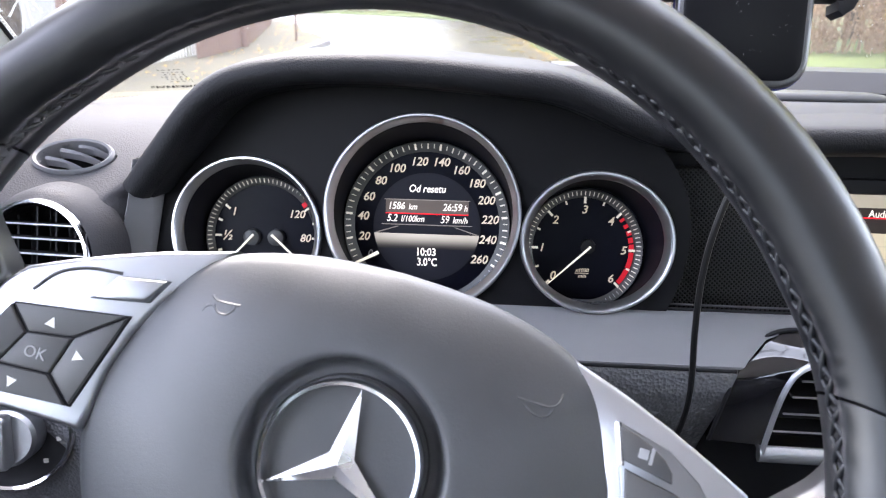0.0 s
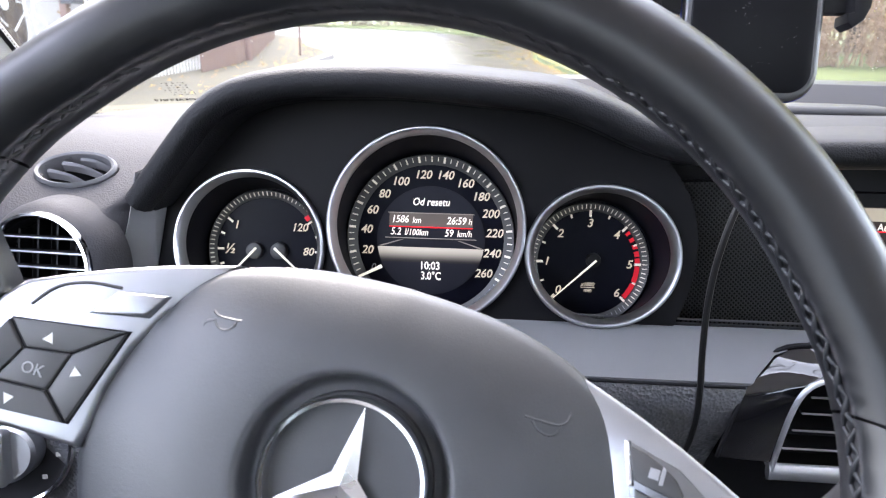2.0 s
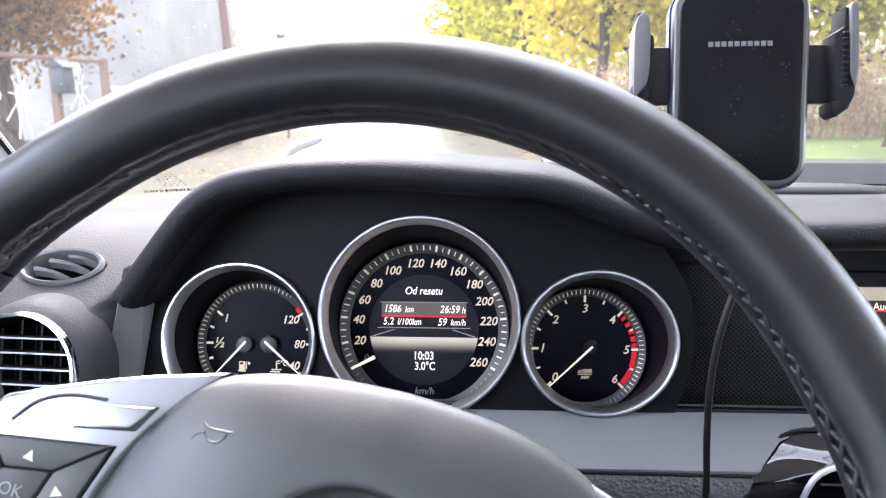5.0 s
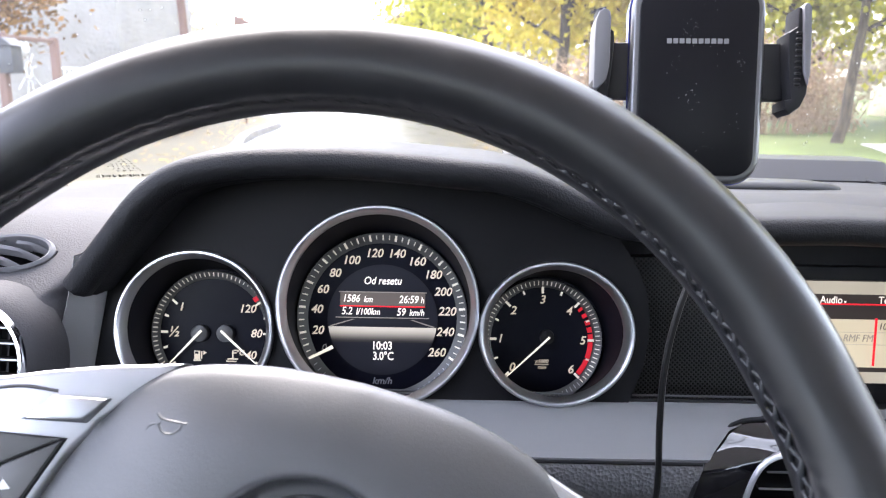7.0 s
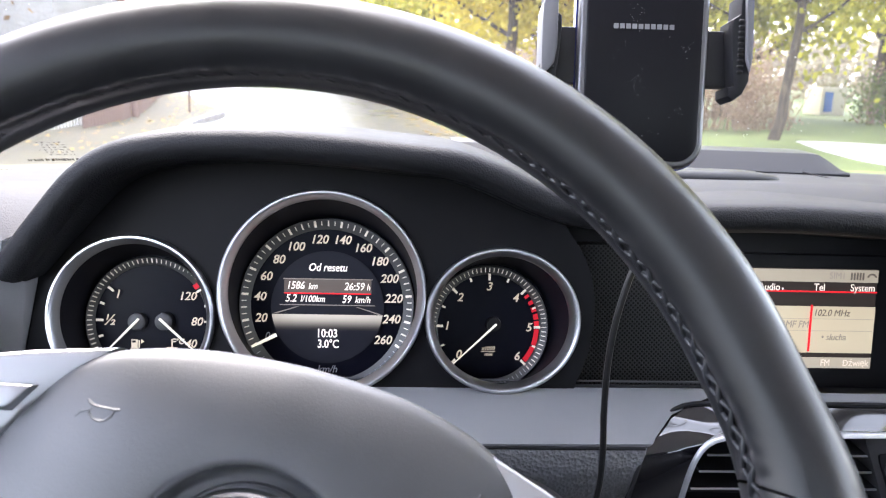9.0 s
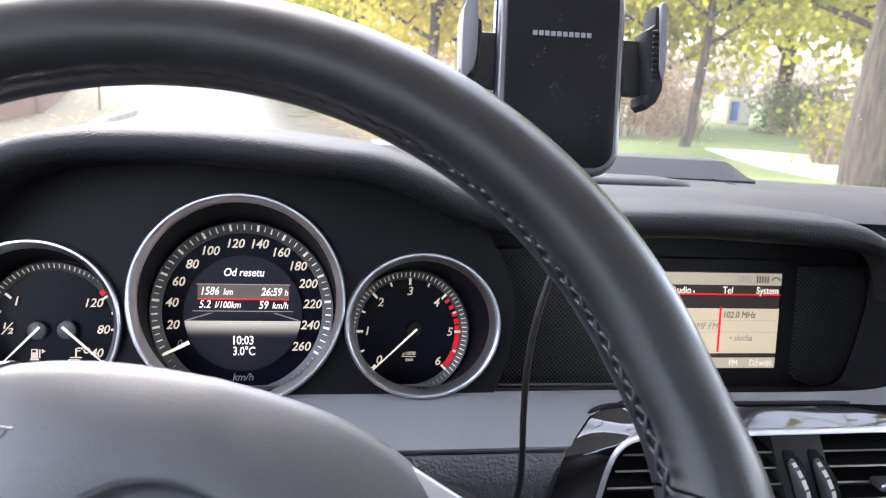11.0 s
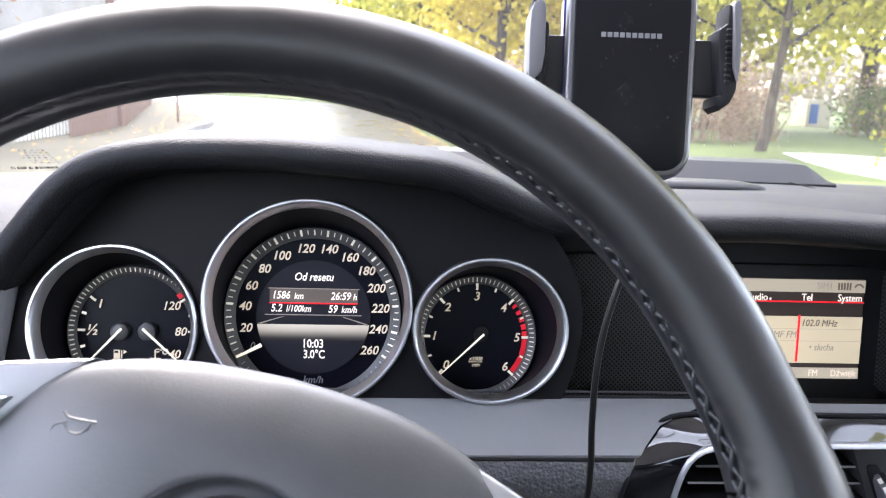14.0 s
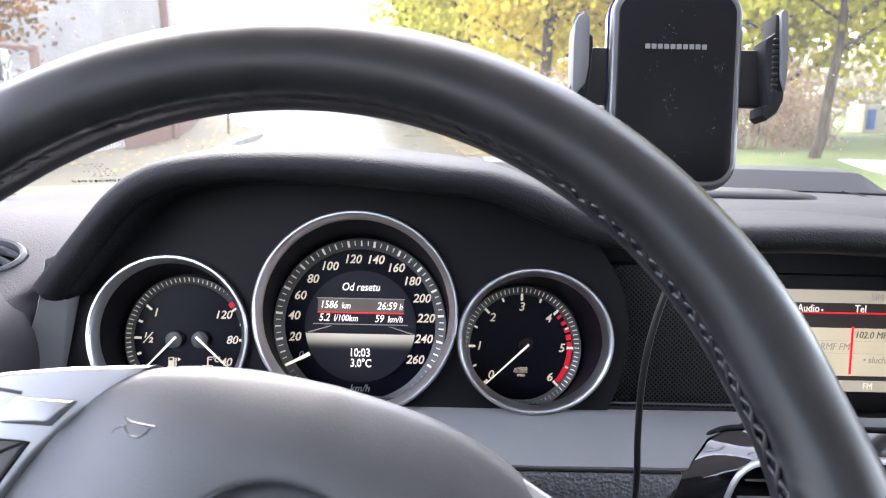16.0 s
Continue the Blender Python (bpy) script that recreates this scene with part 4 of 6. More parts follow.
    tick(bm, fx, fz, radians(51.7), 0.0391, 0.0427, 0.0018, y=-0.0016, sx=k1)
    part("red_mark", bm, RED, g, "red coolant limit mark")
    for txt, x, z, s in (("1", -0.1460, -0.0058, 0.0084), ("120", -0.0977, -0.0065, 0.0082), ("80", -0.0910, -0.0244, 0.0082), ("40", -0.0950, -0.0402, 0.0082), ("½", -0.1510, -0.0240, 0.0104)):
        lettering(txt, s, x, -0.0004, z, DIGIT, g, bold=0.012)
    for (hx, hz), (nx, nz) in (((-0.1319, -0.0247), (-0.1540, -0.0475)), ((-0.1133, -0.0244), (-0.0902, -0.0458))):
        part("hub", ring_y(hx, hz, [(0.0064, 0.002), (0.0060, -0.003), (0.005, -0.0036), (0.0, -0.0036)], 28), KEYCAP, g, "dark grey needle hub")
        p0 = Vector((hx + 0.0022 * (1 if nx < hx else -1), -0.005, hz + 0.0024))
        p1 = Vector((nx, -0.003, nz))
        part("needle", tube([p0, p0.lerp(p1, 0.5), p1], [0.0010, 0.0008, 0.0004], 6), NEEDLE, g)
    # fuel pump and coolant symbols
    bm = box((-0.1338, -0.0004, -0.0405), (0.0042, 0.0004, 0.0062))
    box((-0.1338, -0.0004, -0.0443), (0.0056, 0.0004, 0.0010), bm=bm)
    box((-0.1306, -0.0004, -0.0405), (0.0008, 0.0004, 0.0055), bm=bm)
    bm.faces.new([bm.verts.new(p) for p in ((-0.1293, -0.0006, -0.0372), (-0.1293, -0.0006, -0.0402), (-0.1268, -0.0006, -0.0387))])
    part("symbol", bm, DIGIT, g, "lit fuel pump symbol")
    flat_box(-0.1352, -0.1328, -0.0395, -0.0380, -0.0010, FACE, g, "symbol", 0.0002)
    bm = box((-0.1078, -0.0004, -0.0400), (0.0009, 0.0004, 0.0062))
    for dz in (0.0, 0.0018):
        box((-0.1062, -0.0004, -0.0385 + dz), (0.0022, 0.0004, 0.0007), bm=bm)
    box((-0.1078, -0.0004, -0.0430), (0.0075, 0.0004, 0.0008), bm=bm)
    box((-0.1090, -0.0004, -0.0446), (0.0075, 0.0004, 0.0008), bm=bm)
    part("symbol", bm, DIGIT, g, "lit coolant symbol")
    lettering("°C", 0.0055, -0.1027, -0.0004, -0.0385, DIGIT, g, "unit", bold=0.012)


cluster()


# ---- screen niche in the centre ----
def centre_niche():
    n = thing("centre_display", "cream coloured radio screen in a deep black niche", "display", Matrix.Translation((-0.004, 0, 0.911)) @ pose(0, 0, 0, -6))
    # local x as in the car, y ahead, z above the screen's middle
    part("back_panel", box((0.33, 0.016, -0.010), (0.34, 0.008, 0.165), 0.001), BLACK, n)
    part("surround", prism([(0.286, 0.050), (0.418, 0.050), (0.424, 0.044), (0.428, -0.046), (0.424, -0.052), (0.282, -0.052)], 0.004, 0.014, 0.002), BLACK, n, "matt black screen surround")
    s = part("screen", box((0.3475, 0.0025, 0.0028), (0.121, 0.003, 0.0745), 0.0004, 1), SCREENDARK, n, "lit radio screen")
    def bar(x0, x1, z0, z1, material, y=0.0, name="field", label=""):
        flat_box(x0, x1, z0, z1, y, material, s, name, 0.0004, label)
    L, R = 0.288, 0.4075
    bar(L, R, 0.0305, 0.0398, SCREENGREY)
    bar(L, R, 0.0228, 0.0237, LCDRED, name="rule", label="red line")
    bar(L, R, -0.0227, 0.0123, SCREENBG)
    bar(L, R, 0.0028, 0.0032, SCREENGREY, -0.0004, "rule")
    bar(L, R, -0.0062, -0.0058, SCREENGREY, -0.0004, "rule")
    bar(0.3582, 0.3597, -0.0215, 0.0135, LCDRED, -0.0006, "tuning_mark", "red tuning mark")
    bar(L, R, -0.0343, -0.0262, SCREENGREY)
    faint = glow("screen_faint_text", (0.32, 0.29, 0.25), 0.05)
    menu = glow("screen_menu_text", (0.66, 0.60, 0.51), 0.1)
    soft = glow("screen_soft_text", (0.30, 0.27, 0.23), 0.05)
    for txt, size, x, z, m_, al in (("Audio", 0.0076, 0.334, 0.0262, SCREENLIGHT, "RIGHT"), ("Tel", 0.0076, 0.3635, 0.0264, SCREENLIGHT, "CENTER"), ("System", 0.0076, 0.4055, 0.0264, SCREENLIGHT, "RIGHT"), ("SIM1", 0.0072, 0.3765, 0.0352, faint, "CENTER"), ("102.0 MHz", 0.0072, 0.3605, 0.0074, SCREENTEXT, "LEFT"), ("• slucha", 0.0072, 0.3675, -0.0107, soft, "LEFT"), ("RMF FM", 0.0074, 0.3575, -0.0014, soft, "RIGHT"), ("Info", 0.0070, 0.347, -0.0303, menu, "RIGHT"), ("FM", 0.0070, 0.3725, -0.0303, menu, "CENTER"), ("Dźwięk", 0.0070, 0.4055, -0.0303, menu, "RIGHT")):
        lettering(txt, size, x, -0.0008, z, m_, s, "screen_text", shear=0.18 if m_ in (SCREENTEXT, soft) else 0.0, bold=0.0, align=al, squeeze=0.86)
    bar(0.3355, 0.3365, 0.0245, 0.0258, SCREENLIGHT, -0.0006, "tab_mark")
    for k in range(5):
        bar(0.3865 + 0.0022 * k, 0.3877 + 0.0022 * k, 0.0325, 0.0378, SCREENTEXT, -0.0006, "signal_bar")
    part("phone_symbol", ring_y(0.4025, 0.0335, [(0.0026, -0.0006), (0.0040, -0.0006)], 12, start=-75, end=75), SCREENTEXT, s, "small handset symbol")
    # perforated loudspeaker panels on both sides
    left = [(0.171, 0.055), (0.178, 0.050), (0.184, 0.030), (0.186, 0.0), (0.183, -0.030), (0.177, -0.046), (0.175, -0.053), (0.282, -0.052), (0.284, 0.054), (0.20, 0.056)]
    part("speaker_grille", prism(left, -0.006, 0.012, 0.0015), PERF, n, "fine black perforated speaker grille")
    back = n.matrix_world.inverted()
    right = [(0.4235, 0.046), (0.480, 0.046), (0.4825, 0.030), (0.4820, 0.015), (0.4790, -0.001), (0.4760, -0.013), (0.4705, -0.033), (0.4660, -0.0430), (0.4580, -0.0485), (0.4450, -0.0500), (0.4330, -0.0465), (0.4265, -0.0415), (0.4235, -0.0410)]
    part("speaker_grille", prism(right, 0.003, 0.012, 0.0008), PERF, n, "fine black perforated speaker grille")
    # smooth wall that sweeps from the grille out to the grey frame
    deep = [n.matrix_world @ p for p in smooth_path([(0.288, 0.002, -0.0500), (0.35, 0.002, -0.0500), (0.40, 0.002, -0.0500), (0.4450, 0.002, -0.0505), (0.4585, 0.002, -0.0490), (0.4668, 0.002, -0.0433), (0.4713, 0.002, -0.033), (0.4768, 0.002, -0.013), (0.4800, 0.002, 0.002), (0.4830, 0.002, 0.020), (0.4830, 0.002, 0.046)], 50)]
    front = smooth_path([(0.284, -0.044, 0.8766), (0.33, -0.050, 0.8780), (0.39, -0.056, 0.8801), (0.420, -0.060, 0.8824), (0.438, -0.063, 0.8848), (0.4510, -0.0645, 0.8885), (0.4542, -0.066, 0.8964), (0.4532, -0.066, 0.912), (0.4494, -0.0655, 0.9297), (0.4450, -0.0645, 0.9500)], 50)
    rings = []
    for a, b in zip(deep, front):
        ring = []
        for f in (0.0, 0.1, 0.25, 0.45, 0.65, 0.82, 0.94, 1.0):
            q = a.lerp(b, f)
            ring.append((q.x + 0.006 * math.sin(math.pi * f) * (1 if a.x > 0.44 else 0), q.y, q.z - 0.003 * math.sin(math.pi * f)))
        rings.append(ring)
    part("side_wall", loft(rings, closed=False), mat("niche_wall_black", (0.024, 0.024, 0.026), 0.5, vary=0.2, scale=60, bump=0.12, grain=1900, spec=0.3), n, "smooth black niche wall", m=back, angle=60)


centre_niche()


RIB = finish(box((0, 0, 0), (0.0030, 0.0009, 0.0007)), "rib", BLACK)


def centre_vents():
    t = thing("centre_trim", "piano black trim arch round the centre vents", "trim panel")
    outer = ARCH
    # inner edge is set deeper along the camera's sight lines
    inner = [(0.2326, 0.7835), (0.2361, 0.8051), (0.2393, 0.8247), (0.2429, 0.8401), (0.2475, 0.8509), (0.2537, 0.8571), (0.2619, 0.8602), (0.2743, 0.8615), (0.3021, 0.8623), (0.369, 0.8628), (0.4308, 0.8633), (0.5132, 0.8633), (0.7192, 0.8633)]
    o = smooth_path(outer, 90)
    i = smooth_path([(0.2350, 0, 0.7990)] + [(x, 0, z) for x, z in inner[1:]], 90)
    # match the two edges by their share of the way along the arch
    rings = []
    for a, b in zip(o, i):
        b = Vector((b.x, -0.0815, b.z - 0.0012))
        up = min(1.0, max(0.0, (a.x - 0.205) / 0.045))
        ring = [(a.x, a.y + 0.012, a.z - 0.003), (a.x, a.y + 0.0008, a.z - 0.0004)]
        for f in (0.0, 0.015, 0.04, 0.08, 0.15, 0.25, 0.37, 0.5, 0.63, 0.76, 0.88, 0.95, 0.99):
            q = a.lerp(b, f)
            bulge = 0.0004 * math.sin(math.pi * f) * (1 - 0.6 * up)
            ring.append((q.x - 0.5 * bulge * (1 - up), q.y - 0.8 * bulge, q.z + 0.5 * bulge * up))
        ring += [(b.x, b.y + 0.001, b.z), (b.x, -0.060, b.z)]
        rings.append(ring)
    first = rings[0]
    rings.insert(0, [(x, y + 0.0006, z - 0.0006) for x, y, z in first])
    rings.insert(0, [(x, -0.060, z - 0.0008) for x, y, z in first])
    part("gloss_arch", loft(rings, closed=False), GLOSS, t, "mirror-gloss black arch", angle=40)
    part("joint", tube([p + Vector((-0.0008, -0.0010, 0.0006)) for p in o], 0.0015, 8), BLACK, t, "dark joint round the arch")
    # scaled about the camera's eye: set deeper, unchanged in its view
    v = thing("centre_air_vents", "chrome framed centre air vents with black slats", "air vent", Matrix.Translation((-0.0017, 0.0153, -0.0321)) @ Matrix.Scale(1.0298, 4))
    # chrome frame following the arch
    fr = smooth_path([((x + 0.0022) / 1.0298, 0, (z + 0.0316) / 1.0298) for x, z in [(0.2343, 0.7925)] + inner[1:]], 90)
    rings = []
    for k, p in enumerate(fr):
        q = (fr[min(k + 1, 89)] - fr[max(k - 1, 0)]).normalized()
        w = Vector((q.z, 0, -q.x))
        rings.append([(p.x + w.x * s, y, p.z + w.z * s) for s, y in ((-0.001, -0.070), (-0.001, -0.0945), (0.0004, -0.0965), (0.0018, -0.0965), (0.0034, -0.0930), (0.0042, -0.060))])
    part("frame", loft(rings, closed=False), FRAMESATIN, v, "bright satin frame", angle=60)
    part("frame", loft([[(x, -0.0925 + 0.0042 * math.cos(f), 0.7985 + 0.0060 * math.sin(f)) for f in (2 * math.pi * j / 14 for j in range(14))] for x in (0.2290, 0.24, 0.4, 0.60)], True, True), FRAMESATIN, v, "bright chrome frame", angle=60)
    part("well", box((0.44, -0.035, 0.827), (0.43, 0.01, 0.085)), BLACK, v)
    # sideways slant imitates the panel's slope as the camera sees it
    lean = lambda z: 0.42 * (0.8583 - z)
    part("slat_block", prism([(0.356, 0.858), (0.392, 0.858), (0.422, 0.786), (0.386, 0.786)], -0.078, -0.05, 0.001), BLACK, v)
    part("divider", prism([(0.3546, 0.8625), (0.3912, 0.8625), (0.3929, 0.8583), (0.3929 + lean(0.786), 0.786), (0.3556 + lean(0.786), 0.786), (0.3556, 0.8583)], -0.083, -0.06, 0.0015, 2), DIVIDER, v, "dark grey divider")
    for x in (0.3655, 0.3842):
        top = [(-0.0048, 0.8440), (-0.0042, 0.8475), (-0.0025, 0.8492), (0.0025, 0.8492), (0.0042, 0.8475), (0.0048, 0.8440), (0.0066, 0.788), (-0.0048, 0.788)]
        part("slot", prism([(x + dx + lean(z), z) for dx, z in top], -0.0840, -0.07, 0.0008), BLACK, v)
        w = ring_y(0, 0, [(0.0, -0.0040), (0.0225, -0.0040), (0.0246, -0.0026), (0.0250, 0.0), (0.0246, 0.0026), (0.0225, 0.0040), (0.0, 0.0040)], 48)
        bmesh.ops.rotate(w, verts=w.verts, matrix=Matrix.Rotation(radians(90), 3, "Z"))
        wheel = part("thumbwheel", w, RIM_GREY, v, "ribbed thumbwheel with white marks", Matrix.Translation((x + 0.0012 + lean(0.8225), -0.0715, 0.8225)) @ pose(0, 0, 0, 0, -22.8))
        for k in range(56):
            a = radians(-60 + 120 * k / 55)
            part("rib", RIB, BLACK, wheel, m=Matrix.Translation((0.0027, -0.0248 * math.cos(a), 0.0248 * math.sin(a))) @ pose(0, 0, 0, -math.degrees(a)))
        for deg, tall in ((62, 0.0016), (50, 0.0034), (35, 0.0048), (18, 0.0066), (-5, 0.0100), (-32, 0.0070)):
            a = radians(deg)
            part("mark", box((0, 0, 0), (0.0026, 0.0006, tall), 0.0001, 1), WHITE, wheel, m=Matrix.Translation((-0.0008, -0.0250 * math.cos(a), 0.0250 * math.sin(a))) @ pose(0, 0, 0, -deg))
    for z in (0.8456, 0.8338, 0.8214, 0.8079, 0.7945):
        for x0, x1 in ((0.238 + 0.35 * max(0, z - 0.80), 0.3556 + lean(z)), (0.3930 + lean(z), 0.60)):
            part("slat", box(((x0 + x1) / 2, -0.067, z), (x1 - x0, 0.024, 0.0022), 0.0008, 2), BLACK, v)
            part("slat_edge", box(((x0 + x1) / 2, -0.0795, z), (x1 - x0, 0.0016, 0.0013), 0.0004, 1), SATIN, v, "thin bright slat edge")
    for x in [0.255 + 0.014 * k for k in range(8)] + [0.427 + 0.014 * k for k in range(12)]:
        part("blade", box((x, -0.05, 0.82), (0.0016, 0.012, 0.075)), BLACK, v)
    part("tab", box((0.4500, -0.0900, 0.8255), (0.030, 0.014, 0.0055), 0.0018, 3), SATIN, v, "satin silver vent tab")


centre_vents()


# ---- things on top of the dashboard ----
STRIP = mat("strip_plastic", (0.0085, 0.0085, 0.0100), 0.45, vary=0.2, scale=40, bump=0.15, grain=1500, spec=0.3)


def dash_top_things():
    bm = bmesh.new()
    bmesh.ops.create_uvsphere(bm, u_segments=48, v_segments=16, radius=1.0)
    bmesh.ops.scale(bm, vec=(0.078, 0.020, 0.0085), verts=bm.verts)
    for p in bm.verts:
        p.co.z = min(p.co.z, 0.0062 - 0.025 * abs(p.co.y)) if p.co.x < 0.05 else p.co.z
    solid("speaker_cover", bm, STRIP, "low black oval cover on the dashboard", "cover", Matrix.Translation((0.295, 0.115, 1.003)) @ pose(0, 0, 0, 0, 0, -3))
    # black demister strip along the foot of the windscreen
    v = thing("demister_strip", "black demister outlet strip at the windscreen foot", "air outlet")
    path = [(0.10, 0.275), (0.20, 0.270), (0.30, 0.262), (0.40, 0.250), (0.455, 0.243), (0.489, 0.238)]
    rings = []
    pts = smooth_path([(x, y, 0) for x, y in path], 40)
    for k, p in enumerate(pts):
        e = (0.30, 0.66, 0.97)[39 - k] if k > 36 else 1.0
        h = 0.0205 * e
        rings.append([(p.x, p.y - 0.036, 0.990), (p.x, p.y - 0.036, 0.9975), (p.x, p.y - 0.034, 0.9990), (p.x, p.y - 0.012 - 0.010 * (1 - e), 0.994 + h), (p.x, p.y - 0.009, 0.9945 + h), (p.x, p.y + 0.03, 0.994 + h * 1.05), (p.x, p.y + 0.05, 0.99)])
    part("body", loft(rings, True, True), STRIP, v, angle=22)
    part("seam", box((0.4455, 0.17, 0.9985), (0.0012, 0.11, 0.001)), BLACK, DASHBOARD, "joint in the dashboard top")


dash_top_things()


# ---- phone holder ----
HOLDER = mat("holder_grey", (0.17, 0.17, 0.18), 0.35, metal=0.6, vary=0.08, scale=60)
HOLDERARM = mat("holder_arm_black", (0.016, 0.016, 0.019), 0.5, vary=0.15, scale=60, bump=0.1, grain=2200)
CLAMPGREY = mat("clamp_grey", (0.13, 0.13, 0.14), 0.45, vary=0.08, scale=60)
BRANDBAR = mat("brand_print", (0.20, 0.20, 0.21), 0.5, vary=0.05, scale=200)


def phone_holder():
    h = thing("phone_holder", "black wireless charging phone holder with grey clamps", "phone holder", Matrix.Translation((0.1700, -0.140, 1.0850)) @ pose(0, 0, 0, -9, 0.0, -3))
    def rounded(w, z0, z1, r, n=8):
        out = []
        for cx, cz, a0 in ((w - r, z1 - r, 0), (w - r, z0 + r, 90), (-w + r, z0 + r, 180), (-w + r, z1 - r, 270)):
            for k in range(n + 1):
                a = radians(a0 + 90 * k / n)
                out.append((cx + r * math.sin(a), cz + r * math.cos(a)))
        return out
    part("frame", prism(rounded(0.0317, -0.0470, 0.0505, 0.0135), -0.006, 0.012, 0.0022, 3), HOLDER, h, "dark silver frame", angle=50)
    part("pad", prism(rounded(0.0282, -0.0435, 0.0470, 0.0100), -0.0075, 0.0, 0.0008, 2), mat("pad_gloss", (0.0085, 0.0085, 0.0110), 0.30, vary=0.12, scale=20, spec=0.15, wear=0.05), h, "glossy black charging pad with dust")
    part("light_ring", prism(rounded(0.0325, -0.0478, 0.0513, 0.0140), 0.0, 0.008), mat("blue_ring", (0.02, 0.03, 0.16), 0.25, vary=0.1, scale=60), h, "dark blue transparent edge")
    # brand name as plain bars
    for k in range(10):
        x = -0.0141 + 0.0030 * k
        part("brand_bar", box((x, -0.0079, 0.0212), (0.0023, 0.0003, 0.0024), 0.0001, 1), BRANDBAR, h)
    rnd = random.Random(9)
    bm = bmesh.new()
    spots = [(-0.0045, 0.0268), (-0.0035, -0.0055), (0.0211, 0.0115), (0.0108, 0.0136), (0.0018, 0.039), (-0.0045, 0.0255), (-0.003, -0.0055), (0.006, -0.027), (-0.012, 0.010), (0.018, -0.018)]
    for k in range(95):
        sx, sz = rnd.choice(spots)
        x, z, r = rnd.gauss(sx, 0.0022), rnd.gauss(sz, 0.0030), rnd.uniform(0.00005, 0.00020)
        if abs(x) < 0.027:
            disc(x, z, r, -0.0078, 5, bm=bm)
    part("dust", bm, GREYPRINT, h, "pale dust specks")
    for s in (-1, 1):
        flip = (lambda pts: pts) if s > 0 else (lambda pts: pts[::-1])
        arm = [(s * 0.028, 0.0220), (s * 0.0455, 0.0220), (s * 0.0455, -0.0055), (s * 0.028, -0.0055)]
        part("arm", prism(flip(arm), 0.0, 0.008, 0.0012), HOLDERARM, h, "matt black sliding arm")
        jaw = [(0.0450, 0.0370), (0.0448, 0.0278), (0.0410, 0.0250), (0.0407, 0.0203), (0.0416, 0.0069), (0.0432, -0.0064), (0.0404, -0.0070), (0.0405, -0.0113), (0.0432, -0.0136), (0.0478, -0.0101), (0.0505, -0.0041), (0.0508, 0.0004), (0.0490, 0.0070), (0.0492, 0.0360)]
        part("clamp", prism(flip([(s * x, z) for x, z in jaw]), -0.011, 0.006, 0.0012, 2), BLACK, h, "black rubber lined clamp jaw")
        cover = [(0.0464, 0.0366), (0.0474, 0.0382), (0.0488, 0.0382), (0.0501, 0.0366), (0.0508, 0.0173), (0.0508, 0.0060), (0.0500, 0.0001), (0.0478, 0.0062), (0.0469, 0.0278)] if s > 0 else [(0.0430, 0.0310), (0.0436, 0.0342), (0.0461, 0.0356), (0.0487, 0.0340), (0.0502, 0.0298), (0.0505, 0.0213), (0.0504, -0.0020), (0.0487, -0.0036), (0.0441, 0.0020), (0.0429, 0.0106)]
        part("clamp_face", prism(flip([(s * x, z) for x, z in cover]), -0.0135, 0.007, 0.0008, 2), CLAMPGREY, h, "satin grey clamp cover")
        for k in range(10):
            part("grip_ridge", box((s * 0.0455, -0.0115, 0.0245 - 0.0027 * k), (0.0030, 0.0012, 0.0013), 0.0004, 1), RUBBER, h)
    part("ball_joint", ring_y(0, 0, [(0.0, 0.03), (0.010, 0.028), (0.014, 0.02), (0.012, 0.012), (0.0, 0.012)], 24), BLACK, h)
    part("stem", tube([(0, 0.026, -0.004), (0.004, 0.06, -0.03), (0.012, 0.13, -0.060), (0.02, 0.19, -0.066)], [0.007, 0.007, 0.008, 0.010], 14), BLACK, h, "black holder stem")
    part("suction_foot", box((0.022, 0.205, -0.063), (0.06, 0.06, 0.016), 0.006, 3), BLACK, h, "black suction foot")
    c = smooth_path([(0.178, -0.128, 1.036), (0.196, -0.128, 1.015), (0.1935, -0.122, 1.000), (0.184, -0.120, 0.985), (0.1765, -0.118, 0.955), (0.1735, -0.116, 0.925), (0.1745, -0.112, 0.890), (0.1770, -0.108, 0.862), (0.1770, -0.106, 0.838), (0.173, -0.104, 0.815), (0.164, -0.098, 0.79)], 60)
    solid("charging_cable", tube(c, 0.0020, 10), RUBBER, "thin black charging cable hanging over the dashboard", "cable")


phone_holder()


# ---- steering wheel ----
WHEEL = Matrix.Translation((0.0064, -0.3226, 0.9349)) @ pose(0, 0, 0, -25.4) @ pose(0, 0, 0, 0, 14.5, 0)


SEAM = 196.5
STITCH_STEP = 3.1
# the rim grows fuller and wider beside the spokes
RIM_OUT, RIM_FULL = 0.0042, 0.0022


def thumb_rest(away):
    """How far the leather stands forward at the lower half of the spoke, away degrees from the top."""
    f = min(1, max(0, (away - 82) / 15))
    g = min(1, max(0, (103 - away) / 5))
    return 0.0085 * f * f * (3 - 2 * f) * g * g * (3 - 2 * g)


